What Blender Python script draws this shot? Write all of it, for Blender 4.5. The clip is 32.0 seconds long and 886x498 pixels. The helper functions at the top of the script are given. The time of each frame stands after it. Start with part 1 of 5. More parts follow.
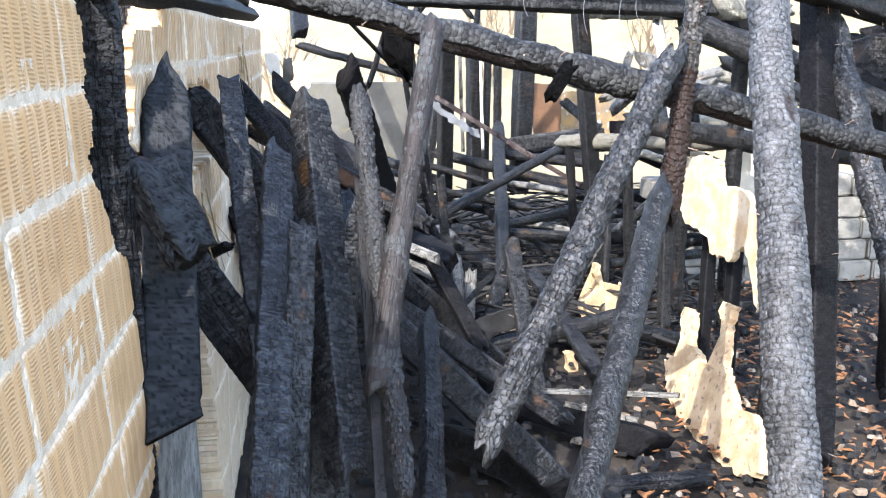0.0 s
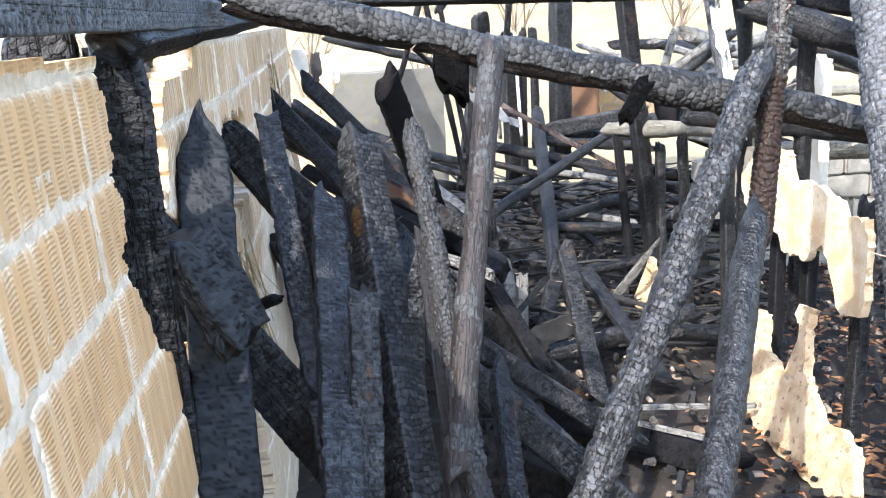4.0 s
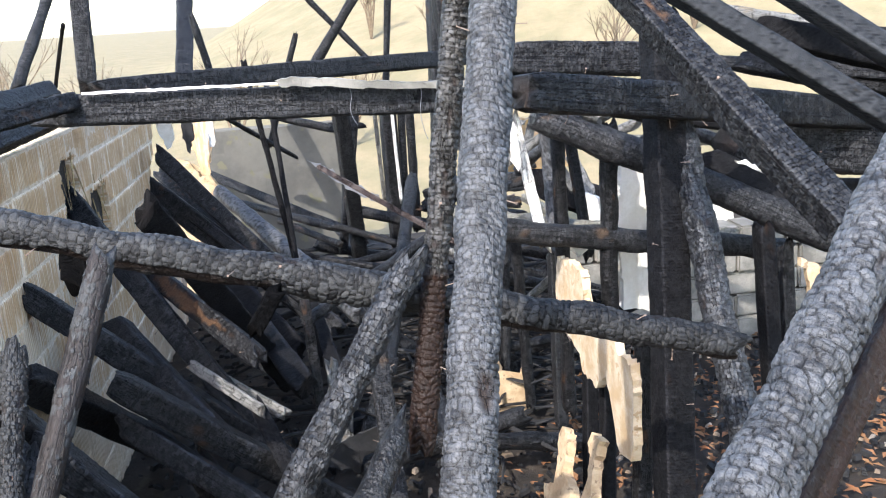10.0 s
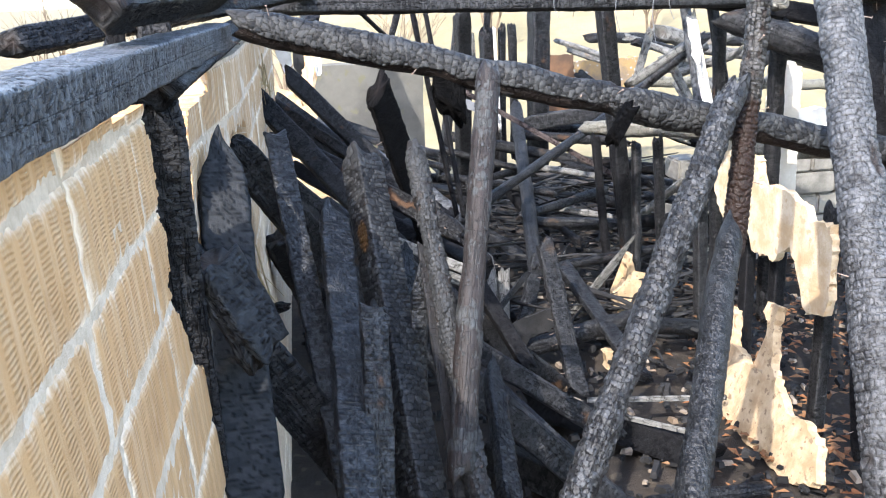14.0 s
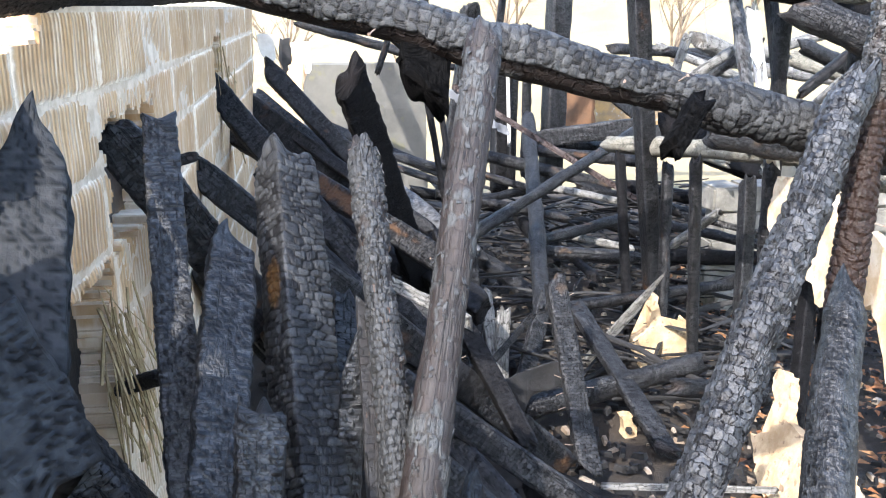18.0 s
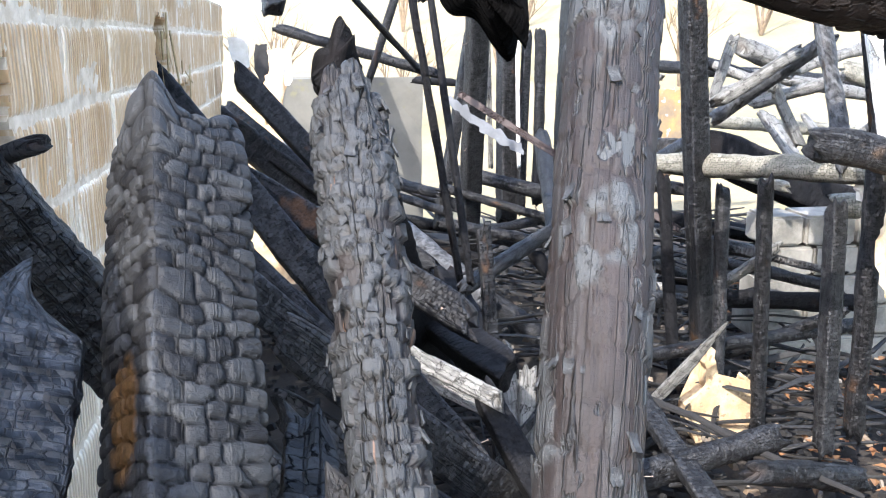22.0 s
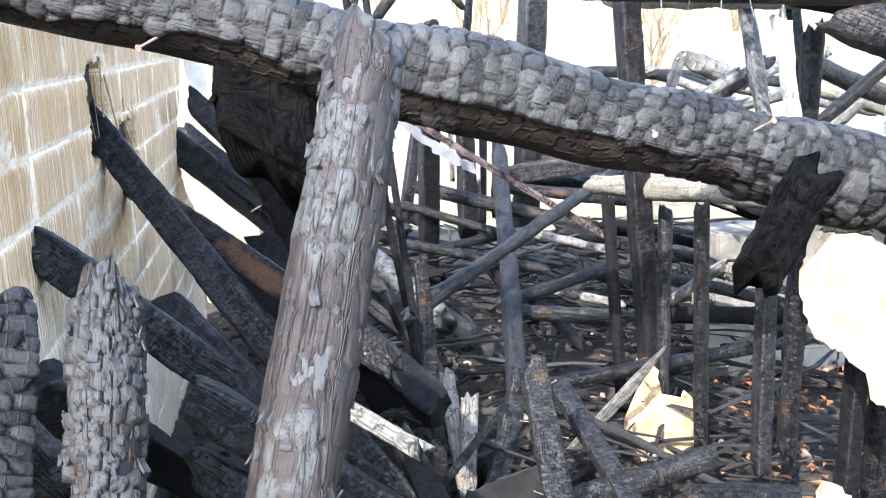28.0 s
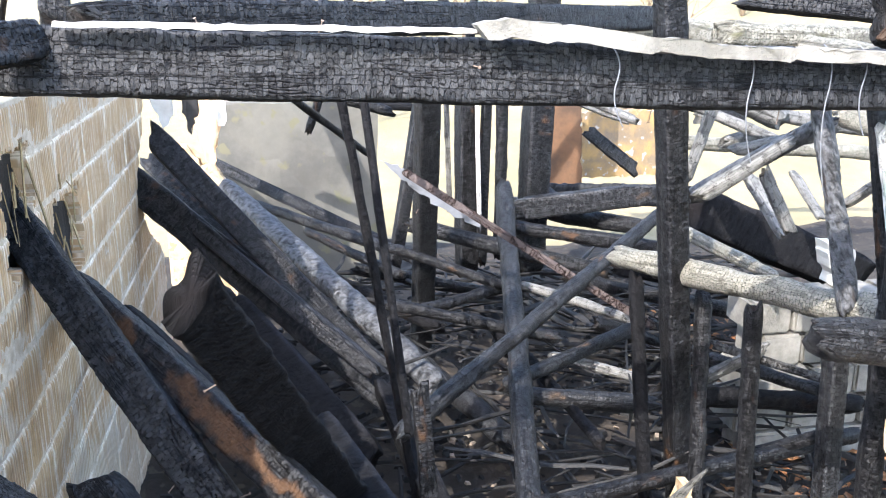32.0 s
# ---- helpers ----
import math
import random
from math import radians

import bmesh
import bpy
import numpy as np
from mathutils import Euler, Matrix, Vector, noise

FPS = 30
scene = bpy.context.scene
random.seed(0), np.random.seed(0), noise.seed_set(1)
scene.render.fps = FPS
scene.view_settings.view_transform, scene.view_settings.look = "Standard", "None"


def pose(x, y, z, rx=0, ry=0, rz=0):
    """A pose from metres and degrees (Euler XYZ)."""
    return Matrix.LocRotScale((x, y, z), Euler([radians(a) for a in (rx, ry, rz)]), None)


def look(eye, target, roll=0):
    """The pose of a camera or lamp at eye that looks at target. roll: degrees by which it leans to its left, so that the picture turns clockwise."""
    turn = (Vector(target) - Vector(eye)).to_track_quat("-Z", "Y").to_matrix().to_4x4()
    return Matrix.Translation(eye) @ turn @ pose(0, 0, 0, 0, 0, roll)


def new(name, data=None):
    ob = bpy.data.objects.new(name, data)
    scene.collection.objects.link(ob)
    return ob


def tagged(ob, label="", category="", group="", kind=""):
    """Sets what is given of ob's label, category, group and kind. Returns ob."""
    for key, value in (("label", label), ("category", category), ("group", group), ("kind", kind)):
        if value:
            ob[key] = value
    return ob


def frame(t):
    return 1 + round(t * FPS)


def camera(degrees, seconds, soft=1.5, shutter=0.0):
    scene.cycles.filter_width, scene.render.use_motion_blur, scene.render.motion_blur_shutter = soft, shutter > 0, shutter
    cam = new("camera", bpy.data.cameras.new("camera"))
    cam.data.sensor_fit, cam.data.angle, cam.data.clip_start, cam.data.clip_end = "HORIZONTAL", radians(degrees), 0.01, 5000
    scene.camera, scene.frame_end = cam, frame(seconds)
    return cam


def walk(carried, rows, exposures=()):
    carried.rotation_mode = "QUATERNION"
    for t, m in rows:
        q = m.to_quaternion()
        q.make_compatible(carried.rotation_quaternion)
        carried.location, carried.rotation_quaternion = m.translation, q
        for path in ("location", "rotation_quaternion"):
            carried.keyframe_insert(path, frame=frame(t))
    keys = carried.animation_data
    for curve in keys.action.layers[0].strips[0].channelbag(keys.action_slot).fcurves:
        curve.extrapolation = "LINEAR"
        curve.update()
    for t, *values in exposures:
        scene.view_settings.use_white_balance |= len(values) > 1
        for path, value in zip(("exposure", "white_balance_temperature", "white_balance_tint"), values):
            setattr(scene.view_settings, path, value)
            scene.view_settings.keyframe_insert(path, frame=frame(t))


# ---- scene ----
cam = camera(52.85, 32.0, soft=1.1)
PATH = [
    (0.0, -0.0012, 0.0006, 2.0723, 76.95, 0.29, -8.56),
    (0.5, -0.0127, 0.1194, 2.0883, 76.36, 0.54, -8.68),
    (1.0, -0.0093, 0.1933, 2.1086, 76.32, -0.14, -8.45),
    (1.5, -0.0059, 0.2277, 2.1388, 76.30, -0.30, -8.36),
    (2.0, -0.0100, 0.2301, 2.1959, 75.42, -0.64, -7.83),
    (2.5, -0.0289, 0.2111, 2.2374, 74.74, -0.75, -7.05),
    (4.5, -0.0645, 0.4399, 2.2451, 75.06, 4.22, -7.54),
    (5.0, 0.1085, 0.5383, 2.2763, 74.08, -0.49, -7.47),
    (5.5, 0.2381, 0.6695, 2.3351, 74.40, 0.83, -7.82),
    (6.0, 0.3915, 0.8868, 2.4117, 76.84, 1.00, -7.50),
    (6.5, 0.4984, 1.0127, 2.4627, 77.79, 1.44, -7.94),
    (7.0, 0.5909, 1.0520, 2.5033, 77.73, 1.74, -7.77),
    (7.5, 0.6836, 1.0279, 2.5213, 76.27, 3.17, -8.15),
    (8.0, 0.8255, 0.9451, 2.5643, 75.82, 1.44, -8.02),
    (8.5, 0.9433, 0.8647, 2.6307, 76.07, 2.45, -7.69),
    (9.0, 1.1061, 0.7493, 2.7015, 75.00, -1.25, -7.05),
    (9.5, 1.1506, 0.6639, 2.7290, 75.40, -3.89, -7.22),
    (10.0, 1.0609, 0.5529, 2.7258, 75.06, 3.61, -8.06),
    (10.5, 1.0376, 0.4659, 2.6944, 75.09, 1.70, -8.37),
    (11.0, 0.9796, 0.3569, 2.6628, 75.24, -3.08, -8.59),
    (11.5, 0.7984, 0.3269, 2.6342, 75.65, -0.57, -9.20),
    (12.0, 0.5584, 0.2826, 2.6119, 75.46, 1.53, -9.30),
    (12.5, 0.3599, 0.2326, 2.5651, 73.76, 0.88, -9.68),
    (13.0, 0.1931, 0.2042, 2.4798, 74.40, -0.61, -9.21),
    (13.5, -0.0200, 0.1652, 2.4509, 73.86, 1.33, -9.39),
    (14.0, -0.1651, 0.2038, 2.3978, 73.65, 2.87, -9.15),
    (14.5, -0.2156, 0.2656, 2.3798, 72.04, 1.70, -8.84),
    (15.0, -0.2035, 0.3721, 2.3466, 74.68, 1.61, -8.63),
    (15.5, -0.1697, 0.5057, 2.3009, 75.68, 1.69, -9.06),
    (17.5, 0.0258, 1.0623, 2.2050, 76.22, 0.41, -8.42),
    (18.0, 0.0803, 1.1828, 2.1912, 74.72, 0.39, -7.96),
    (18.5, 0.1267, 1.3405, 2.1602, 75.50, -0.20, -7.80),
    (19.0, 0.1517, 1.5217, 2.0966, 75.78, -0.44, -7.14),
    (19.5, 0.1722, 1.6126, 2.0403, 77.00, 0.52, -6.31),
    (20.0, 0.1697, 1.7138, 1.9344, 74.67, 0.44, -6.00),
    (20.5, 0.1626, 1.8347, 1.8649, 76.55, 1.13, -6.53),
    (21.0, 0.1443, 1.9689, 1.8505, 75.82, 1.07, -6.70),
    (21.5, 0.1317, 2.1191, 1.9570, 76.37, 0.55, -7.92),
    (22.0, 0.1306, 2.2001, 1.9592, 76.82, 0.08, -8.69),
    (22.5, 0.1219, 2.2701, 1.8741, 76.71, 1.21, -8.29),
    (23.0, 0.1212, 2.3118, 1.8032, 76.90, 0.39, -8.42),
    (23.5, 0.1154, 2.3299, 1.7704, 76.42, 1.51, -8.79),
    (24.0, 0.1261, 2.3355, 1.7836, 76.73, 1.02, -9.12),
    (24.5, 0.1406, 2.3265, 1.8041, 76.45, 1.26, -8.79),
    (26.5, 0.2391, 2.1856, 1.9296, 75.16, 1.25, -9.60),
    (27.0, 0.2803, 2.1775, 2.0029, 76.75, 0.72, -9.00),
    (27.5, 0.3186, 2.1733, 2.1192, 75.74, -0.09, -8.79),
    (28.0, 0.3508, 2.1433, 2.1451, 76.23, 0.97, -9.50),
    (28.5, 0.3831, 2.1065, 2.1583, 76.31, 0.04, -9.63),
    (29.0, 0.4225, 2.1010, 2.2448, 76.28, -0.03, -9.30),
    (29.5, 0.4264, 2.0769, 2.3850, 71.53, -0.51, -8.94),
    (30.0, 0.4104, 2.1835, 2.4908, 73.67, -0.81, -9.48),
    (30.5, 0.3878, 2.3250, 2.5069, 74.36, -0.51, -9.71),
    (31.0, 0.3720, 2.4920, 2.4930, 74.55, -0.25, -9.70),
    (31.5, 0.3827, 2.6548, 2.5104, 71.46, 2.28, -9.96),
    (32.0, 0.4199, 2.9474, 2.5328, 73.68, -0.10, -10.13),
]

EXPOSURE = [(0.0, 3.06), (2.5, 3.06), (6.0, 3.11), (8.0, 2.76), (9.5, 2.46), (11.5, 2.51), (13.0, 2.71), (15.5, 2.96), (19.0, 3.19), (24.5, 3.21), (28.0, 3.49), (30.5, 3.26), (32.0, 3.15)]
walk(cam, [(t, pose(x, y, z, rx, ry, rz)) for t, x, y, z, rx, ry, rz in PATH], [(t, stops, 6600, 11.2) for t, stops in EXPOSURE])

# ---- light ----
world = bpy.data.worlds.new("world")
scene.world = world
world.use_nodes = True
SUN = Vector((-0.42, -0.60, 0.68)).normalized()
wn = world.node_tree.nodes
sky = wn.new("ShaderNodeTexSky")
sky.sky_type, sky.sun_disc = "NISHITA", False
sky.sun_elevation = math.asin(SUN.z)
sky.sun_rotation = math.atan2(SUN.x, SUN.y)
sky.air_density, sky.dust_density = 1.0, 1.3
world.node_tree.links.new(sky.outputs[0], wn["Background"].inputs[0])
wn["Background"].inputs[1].default_value = 0.15
sun = new("sun", bpy.data.lights.new("sun", "SUN"))
sun.data.energy, sun.data.angle, sun.data.color = 1.4, radians(0.6), (1.0, 0.97, 0.93)
sun.matrix_world = look(SUN * 20, (0, 0, 0))


# ---- materials ----
class Nodes:
    """A small helper that wires a node material."""

    def __init__(self, name):
        self.m = bpy.data.materials.new(name)
        self.m.use_nodes = True
        self.t = self.m.node_tree
        self.bsdf = self.t.nodes["Principled BSDF"]

    def n(self, kind, **ins):
        node = self.t.nodes.new("ShaderNode" + kind)
        for k, v in ins.items():
            self.to(node.inputs[k.replace("_", " ")], v)
        return node

    def to(self, socket, v):
        if isinstance(v, bpy.types.NodeSocket):
            self.t.links.new(v, socket)
        elif isinstance(v, tuple) and len(v) == 3 and socket.type == "RGBA":
            socket.default_value = (*v, 1)
        else:
            socket.default_value = v

    def math(self, op, a, b=0.0, c=0.0):
        node = self.t.nodes.new("ShaderNodeMath")
        node.operation = op
        for s, v in zip(node.inputs, (a, b, c)):
            self.to(s, v)
        return node.outputs[0]

    def mix(self, f, a, b):
        node = self.t.nodes.new("ShaderNodeMix")
        node.data_type = "RGBA"
        self.to(node.inputs[0], f)
        self.to(node.inputs[6], a)
        self.to(node.inputs[7], b)
        return node.outputs[2]

    def noise(self, vec, scale, detail=4.0, rough=0.6):
        node = self.n("TexNoise", Scale=scale, Detail=detail, Roughness=rough)
        if vec is not None:
            self.to(node.inputs["Vector"], vec)
        return node.outputs["Fac"]

    def ramp(self, f, lo, hi):
        node = self.t.nodes.new("ShaderNodeMapRange")
        node.interpolation_type = "SMOOTHSTEP"
        self.to(node.inputs[0], f)
        node.inputs[1].default_value, node.inputs[2].default_value = lo, hi
        return node.outputs[0]

    def scaled(self, vec, s):
        node = self.t.nodes.new("ShaderNodeMapping")
        self.to(node.inputs["Vector"], vec)
        node.inputs["Scale"].default_value = s
        return node.outputs[0]

    def bump(self, h, strength, dist, normal=None):
        node = self.n("Bump", Strength=strength, Distance=dist, Height=h)
        if normal is not None:
            self.to(node.inputs["Normal"], normal)
        return node.outputs[0]

    def done(self, color, rough, normal=None, metal=0.0, spec=None):
        self.to(self.bsdf.inputs["Base Color"], color)
        self.to(self.bsdf.inputs["Roughness"], rough)
        self.to(self.bsdf.inputs["Metallic"], metal)
        if spec is not None:
            self.bsdf.inputs["Specular IOR Level"].default_value = spec
        if normal is not None:
            self.to(self.bsdf.inputs["Normal"], normal)
        return self.m

    def coords(self):
        return self.n("TexCoord").outputs["Object"]

    def uv(self):
        return self.n("UVMap").outputs[0]

    def attr(self, name):
        a = self.n("Attribute")
        a.attribute_name = name
        return a.outputs["Fac"]

    def rand(self):
        return self.n("ObjectInfo").outputs["Random"]


def char_material(name, dark, ash, bare, amount, rough=0.5, cell=(70.0, 42.0), spec=0.5, relief=1.0, tex=1.0):
    """Charred wood: black scales parted by cracks, ash on some of them, long splits, bare wood where the char fell off."""
    k = Nodes(name)
    uv, ob = k.uv(), k.coords()
    shift = k.n("CombineXYZ", X=k.math("MULTIPLY", k.rand(), 7.3), Y=k.math("MULTIPLY", k.rand(), 3.1), Z=0.0).outputs[0]
    wob = k.n("TexNoise", Vector=k.scaled(uv, (30.0, 30.0, 1.0)), Scale=1.0, Detail=3.0, Roughness=0.7).outputs["Color"]
    vec = k.n("VectorMath").outputs[0].node
    vec.operation = "MULTIPLY_ADD"
    k.to(vec.inputs[0], wob)
    vec.inputs[1].default_value = (1.5, 1.9, 0.0)
    base = k.n("VectorMath").outputs[0].node
    base.operation = "ADD"
    k.to(base.inputs[0], k.scaled(uv, (cell[1], cell[0], 1.0)))
    k.to(base.inputs[1], shift)
    k.to(vec.inputs[2], base.outputs[0])
    brick = k.n("TexBrick", Vector=vec.outputs[0], Color1=(0.0, 0.0, 0.0), Color2=(1.0, 1.0, 1.0), Mortar=(0.0, 0.0, 0.0), Scale=1.0, Mortar_Size=0.055, Mortar_Smooth=0.6, Bias=0.0, Brick_Width=1.0, Row_Height=1.0)
    brick.offset, brick.squash = 0.5, 1.0
    one = k.n("RGBToBW", Color=brick.outputs["Color"]).outputs[0]
    fade = k.ramp(k.noise(k.scaled(uv, (14.0, 9.0, 1.0)), 1.0, 3.0), 0.22, 0.36)
    one = k.math("ADD", k.math("MULTIPLY", one, tex), k.math("MULTIPLY", k.attr("cell"), 1.0 - tex))
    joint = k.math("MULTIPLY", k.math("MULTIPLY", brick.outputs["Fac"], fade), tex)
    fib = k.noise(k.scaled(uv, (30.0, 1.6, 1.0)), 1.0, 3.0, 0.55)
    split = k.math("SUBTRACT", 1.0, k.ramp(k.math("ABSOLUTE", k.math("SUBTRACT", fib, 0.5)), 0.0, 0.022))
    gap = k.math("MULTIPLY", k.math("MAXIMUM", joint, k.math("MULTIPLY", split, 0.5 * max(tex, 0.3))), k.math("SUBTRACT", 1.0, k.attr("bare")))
    fine = k.noise(k.scaled(uv, (420.0, 130.0, 1.0)), 1.0, 4.0, 0.7)
    ashy = k.math("ADD", k.math("MULTIPLY", one, 0.22), k.math("ADD", k.math("MULTIPLY", k.attr("cell"), 0.20), k.noise(ob, 20.0, 7.0, 0.68)))
    powder = k.math("ADD", k.ramp(ashy, 0.82 - amount, 1.34 - amount), k.math("MULTIPLY", k.ramp(fine, 0.46, 0.78), 0.4))
    col = k.mix(k.math("MINIMUM", k.math("MULTIPLY", powder, k.attr("top")), 1.0), dark, ash)
    col = k.mix(k.math("MULTIPLY", k.attr("ridge"), k.ramp(fine, 0.35, 0.6)), col, tuple(min(0.3, c * 3.2) for c in ash))
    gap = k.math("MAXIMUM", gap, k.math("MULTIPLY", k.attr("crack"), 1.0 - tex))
    # crack shade put into the colour: gaps go darker than the char itself
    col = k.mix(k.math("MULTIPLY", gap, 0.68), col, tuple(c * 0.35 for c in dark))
    grain = k.noise(k.scaled(uv, (260.0, 9.0, 1.0)), 1.0, 4.0)
    wood = k.mix(grain, bare, tuple(c * 0.35 for c in bare))
    fleck = k.ramp(k.noise(k.scaled(uv, (130.0, 34.0, 1.0)), 1.0, 5.0, 0.7), 0.56, 0.66)
    wood = k.mix(k.math("MULTIPLY", fleck, 0.7), wood, tuple(c * 0.8 for c in ash))
    wood = k.mix(k.ramp(k.noise(k.scaled(uv, (60.0, 16.0, 1.0)), 1.0, 5.0, 0.7), 0.56, 0.70), wood, dark)
    col = k.mix(k.attr("bare"), col, wood)
    high = k.math("SUBTRACT", k.math("MULTIPLY", k.math("ADD", k.math("MULTIPLY", one, 0.35), 0.65), k.math("SUBTRACT", 1.0, k.attr("bare"))), gap)
    nb = k.bump(k.math("ADD", high, k.math("MULTIPLY", k.noise(k.scaled(uv, (55.0, 70.0, 1.0)), 1.0, 2.0, 0.6), 0.8)), 1.0, 0.009 * relief)
    nb = k.bump(k.math("ADD", k.noise(ob, 210.0, 5.0, 0.75), k.math("MULTIPLY", grain, k.attr("bare"))), 0.6, 0.003, nb)
    r = k.math("ADD", rough - 0.22, k.math("ADD", k.math("MULTIPLY", one, 0.22), k.math("MULTIPLY", k.noise(ob, 45.0, 4.0, 0.7), 0.4)))
    # gloss drops in the gaps, so their shade is put into the sheen too
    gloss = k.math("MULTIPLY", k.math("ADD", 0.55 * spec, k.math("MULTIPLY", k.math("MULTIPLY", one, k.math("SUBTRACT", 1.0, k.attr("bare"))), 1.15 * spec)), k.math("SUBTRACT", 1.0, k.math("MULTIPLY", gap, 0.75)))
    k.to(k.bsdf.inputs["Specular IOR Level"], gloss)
    return k.done(col, r, nb, 0.0)


def worn_material(name, wood, flake, dark, cover, orange=0.0):
    """A pole whose char has mostly fallen off: brown wood with fine grain, grey flat flakes of ash left in patches, dark checks along it."""
    k = Nodes(name)
    uv, ob = k.uv(), k.coords()
    grain = k.noise(k.scaled(uv, (330.0, 10.0, 1.0)), 1.0, 5.0, 0.65)
    col = k.mix(k.ramp(grain, 0.3, 0.7), tuple(c * 0.55 for c in wood), wood)
    tone = k.noise(k.scaled(uv, (26.0, 7.0, 1.0)), 1.0, 4.0, 0.6)
    col = k.mix(k.math("MULTIPLY", k.ramp(tone, 0.45, 0.7), 0.6), col, tuple(c * 1.5 for c in wood))
    wob = k.n("TexNoise", Vector=k.scaled(uv, (60.0, 60.0, 1.0)), Scale=1.0, Detail=3.0).outputs["Color"]
    vec = k.n("VectorMath").outputs[0].node
    vec.operation = "MULTIPLY_ADD"
    k.to(vec.inputs[0], wob)
    vec.inputs[1].default_value = (1.6, 1.3, 0.0)
    k.to(vec.inputs[2], k.scaled(uv, (80.0, 40.0, 1.0)))
    cells = k.n("TexVoronoi", Vector=vec.outputs[0], Scale=1.0, Randomness=0.9)
    cells.distance = "CHEBYCHEV"
    pick = k.n("RGBToBW", Color=cells.outputs["Color"]).outputs[0]
    fine = k.noise(k.scaled(uv, (150.0, 70.0, 1.0)), 1.0, 4.0, 0.7)
    patch = k.noise(k.scaled(uv, (26.0, 9.0, 1.0)), 1.0, 5.0, 0.65)
    edge = k.ramp(cells.outputs["Distance"], 0.56, 0.48)
    dust = k.ramp(k.noise(k.scaled(uv, (60.0, 7.0, 1.0)), 1.0, 5.0, 0.7), 0.42, 0.72)
    col = k.mix(k.math("MULTIPLY", dust, 0.34), col, tuple(c * 0.6 for c in flake))
    have = k.math("MAXIMUM", k.math("MULTIPLY", k.attr("cell"), k.ramp(fine, 0.25, 0.5)), k.math("MULTIPLY", k.ramp(k.math("ADD", k.math("MULTIPLY", pick, 0.16), k.math("ADD", patch, k.math("MULTIPLY", fine, 0.10))), 0.76 - cover, 0.82 - cover), edge))
    ash = k.mix(k.noise(k.scaled(uv, (240.0, 60.0, 1.0)), 1.0, 4.0, 0.7), tuple(c * 0.5 for c in flake), flake)
    col = k.mix(k.math("MULTIPLY", have, 0.85), col, ash)
    fib = k.noise(k.scaled(uv, (38.0, 1.8, 1.0)), 1.0, 3.0, 0.55)
    check = k.math("SUBTRACT", 1.0, k.ramp(k.math("ABSOLUTE", k.math("SUBTRACT", fib, 0.5)), 0.0, 0.012))
    col = k.mix(k.math("MULTIPLY", check, 0.85), col, dark)
    soot = k.ramp(k.noise(k.scaled(uv, (70.0, 26.0, 1.0)), 1.0, 5.0, 0.75), 0.60, 0.72)
    col = k.mix(k.math("MULTIPLY", soot, 0.7), col, dark)
    if orange:
        fresh = k.ramp(k.noise(k.scaled(uv, (110.0, 14.0, 1.0)), 1.0, 3.0, 0.5), 0.66, 0.70)
        col = k.mix(k.math("MULTIPLY", fresh, orange), col, (0.16, 0.085, 0.05))
    nb = k.bump(k.math("SUBTRACT", have, check), 0.9, 0.004)
    nb = k.bump(k.math("ADD", k.noise(ob, 190.0, 5.0, 0.75), k.math("MULTIPLY", grain, 0.7)), 0.55, 0.003, nb)
    return k.done(col, k.math("ADD", 0.42, k.math("MULTIPLY", k.noise(ob, 60.0, 3.0), 0.35)), nb, 0.0, 0.4)


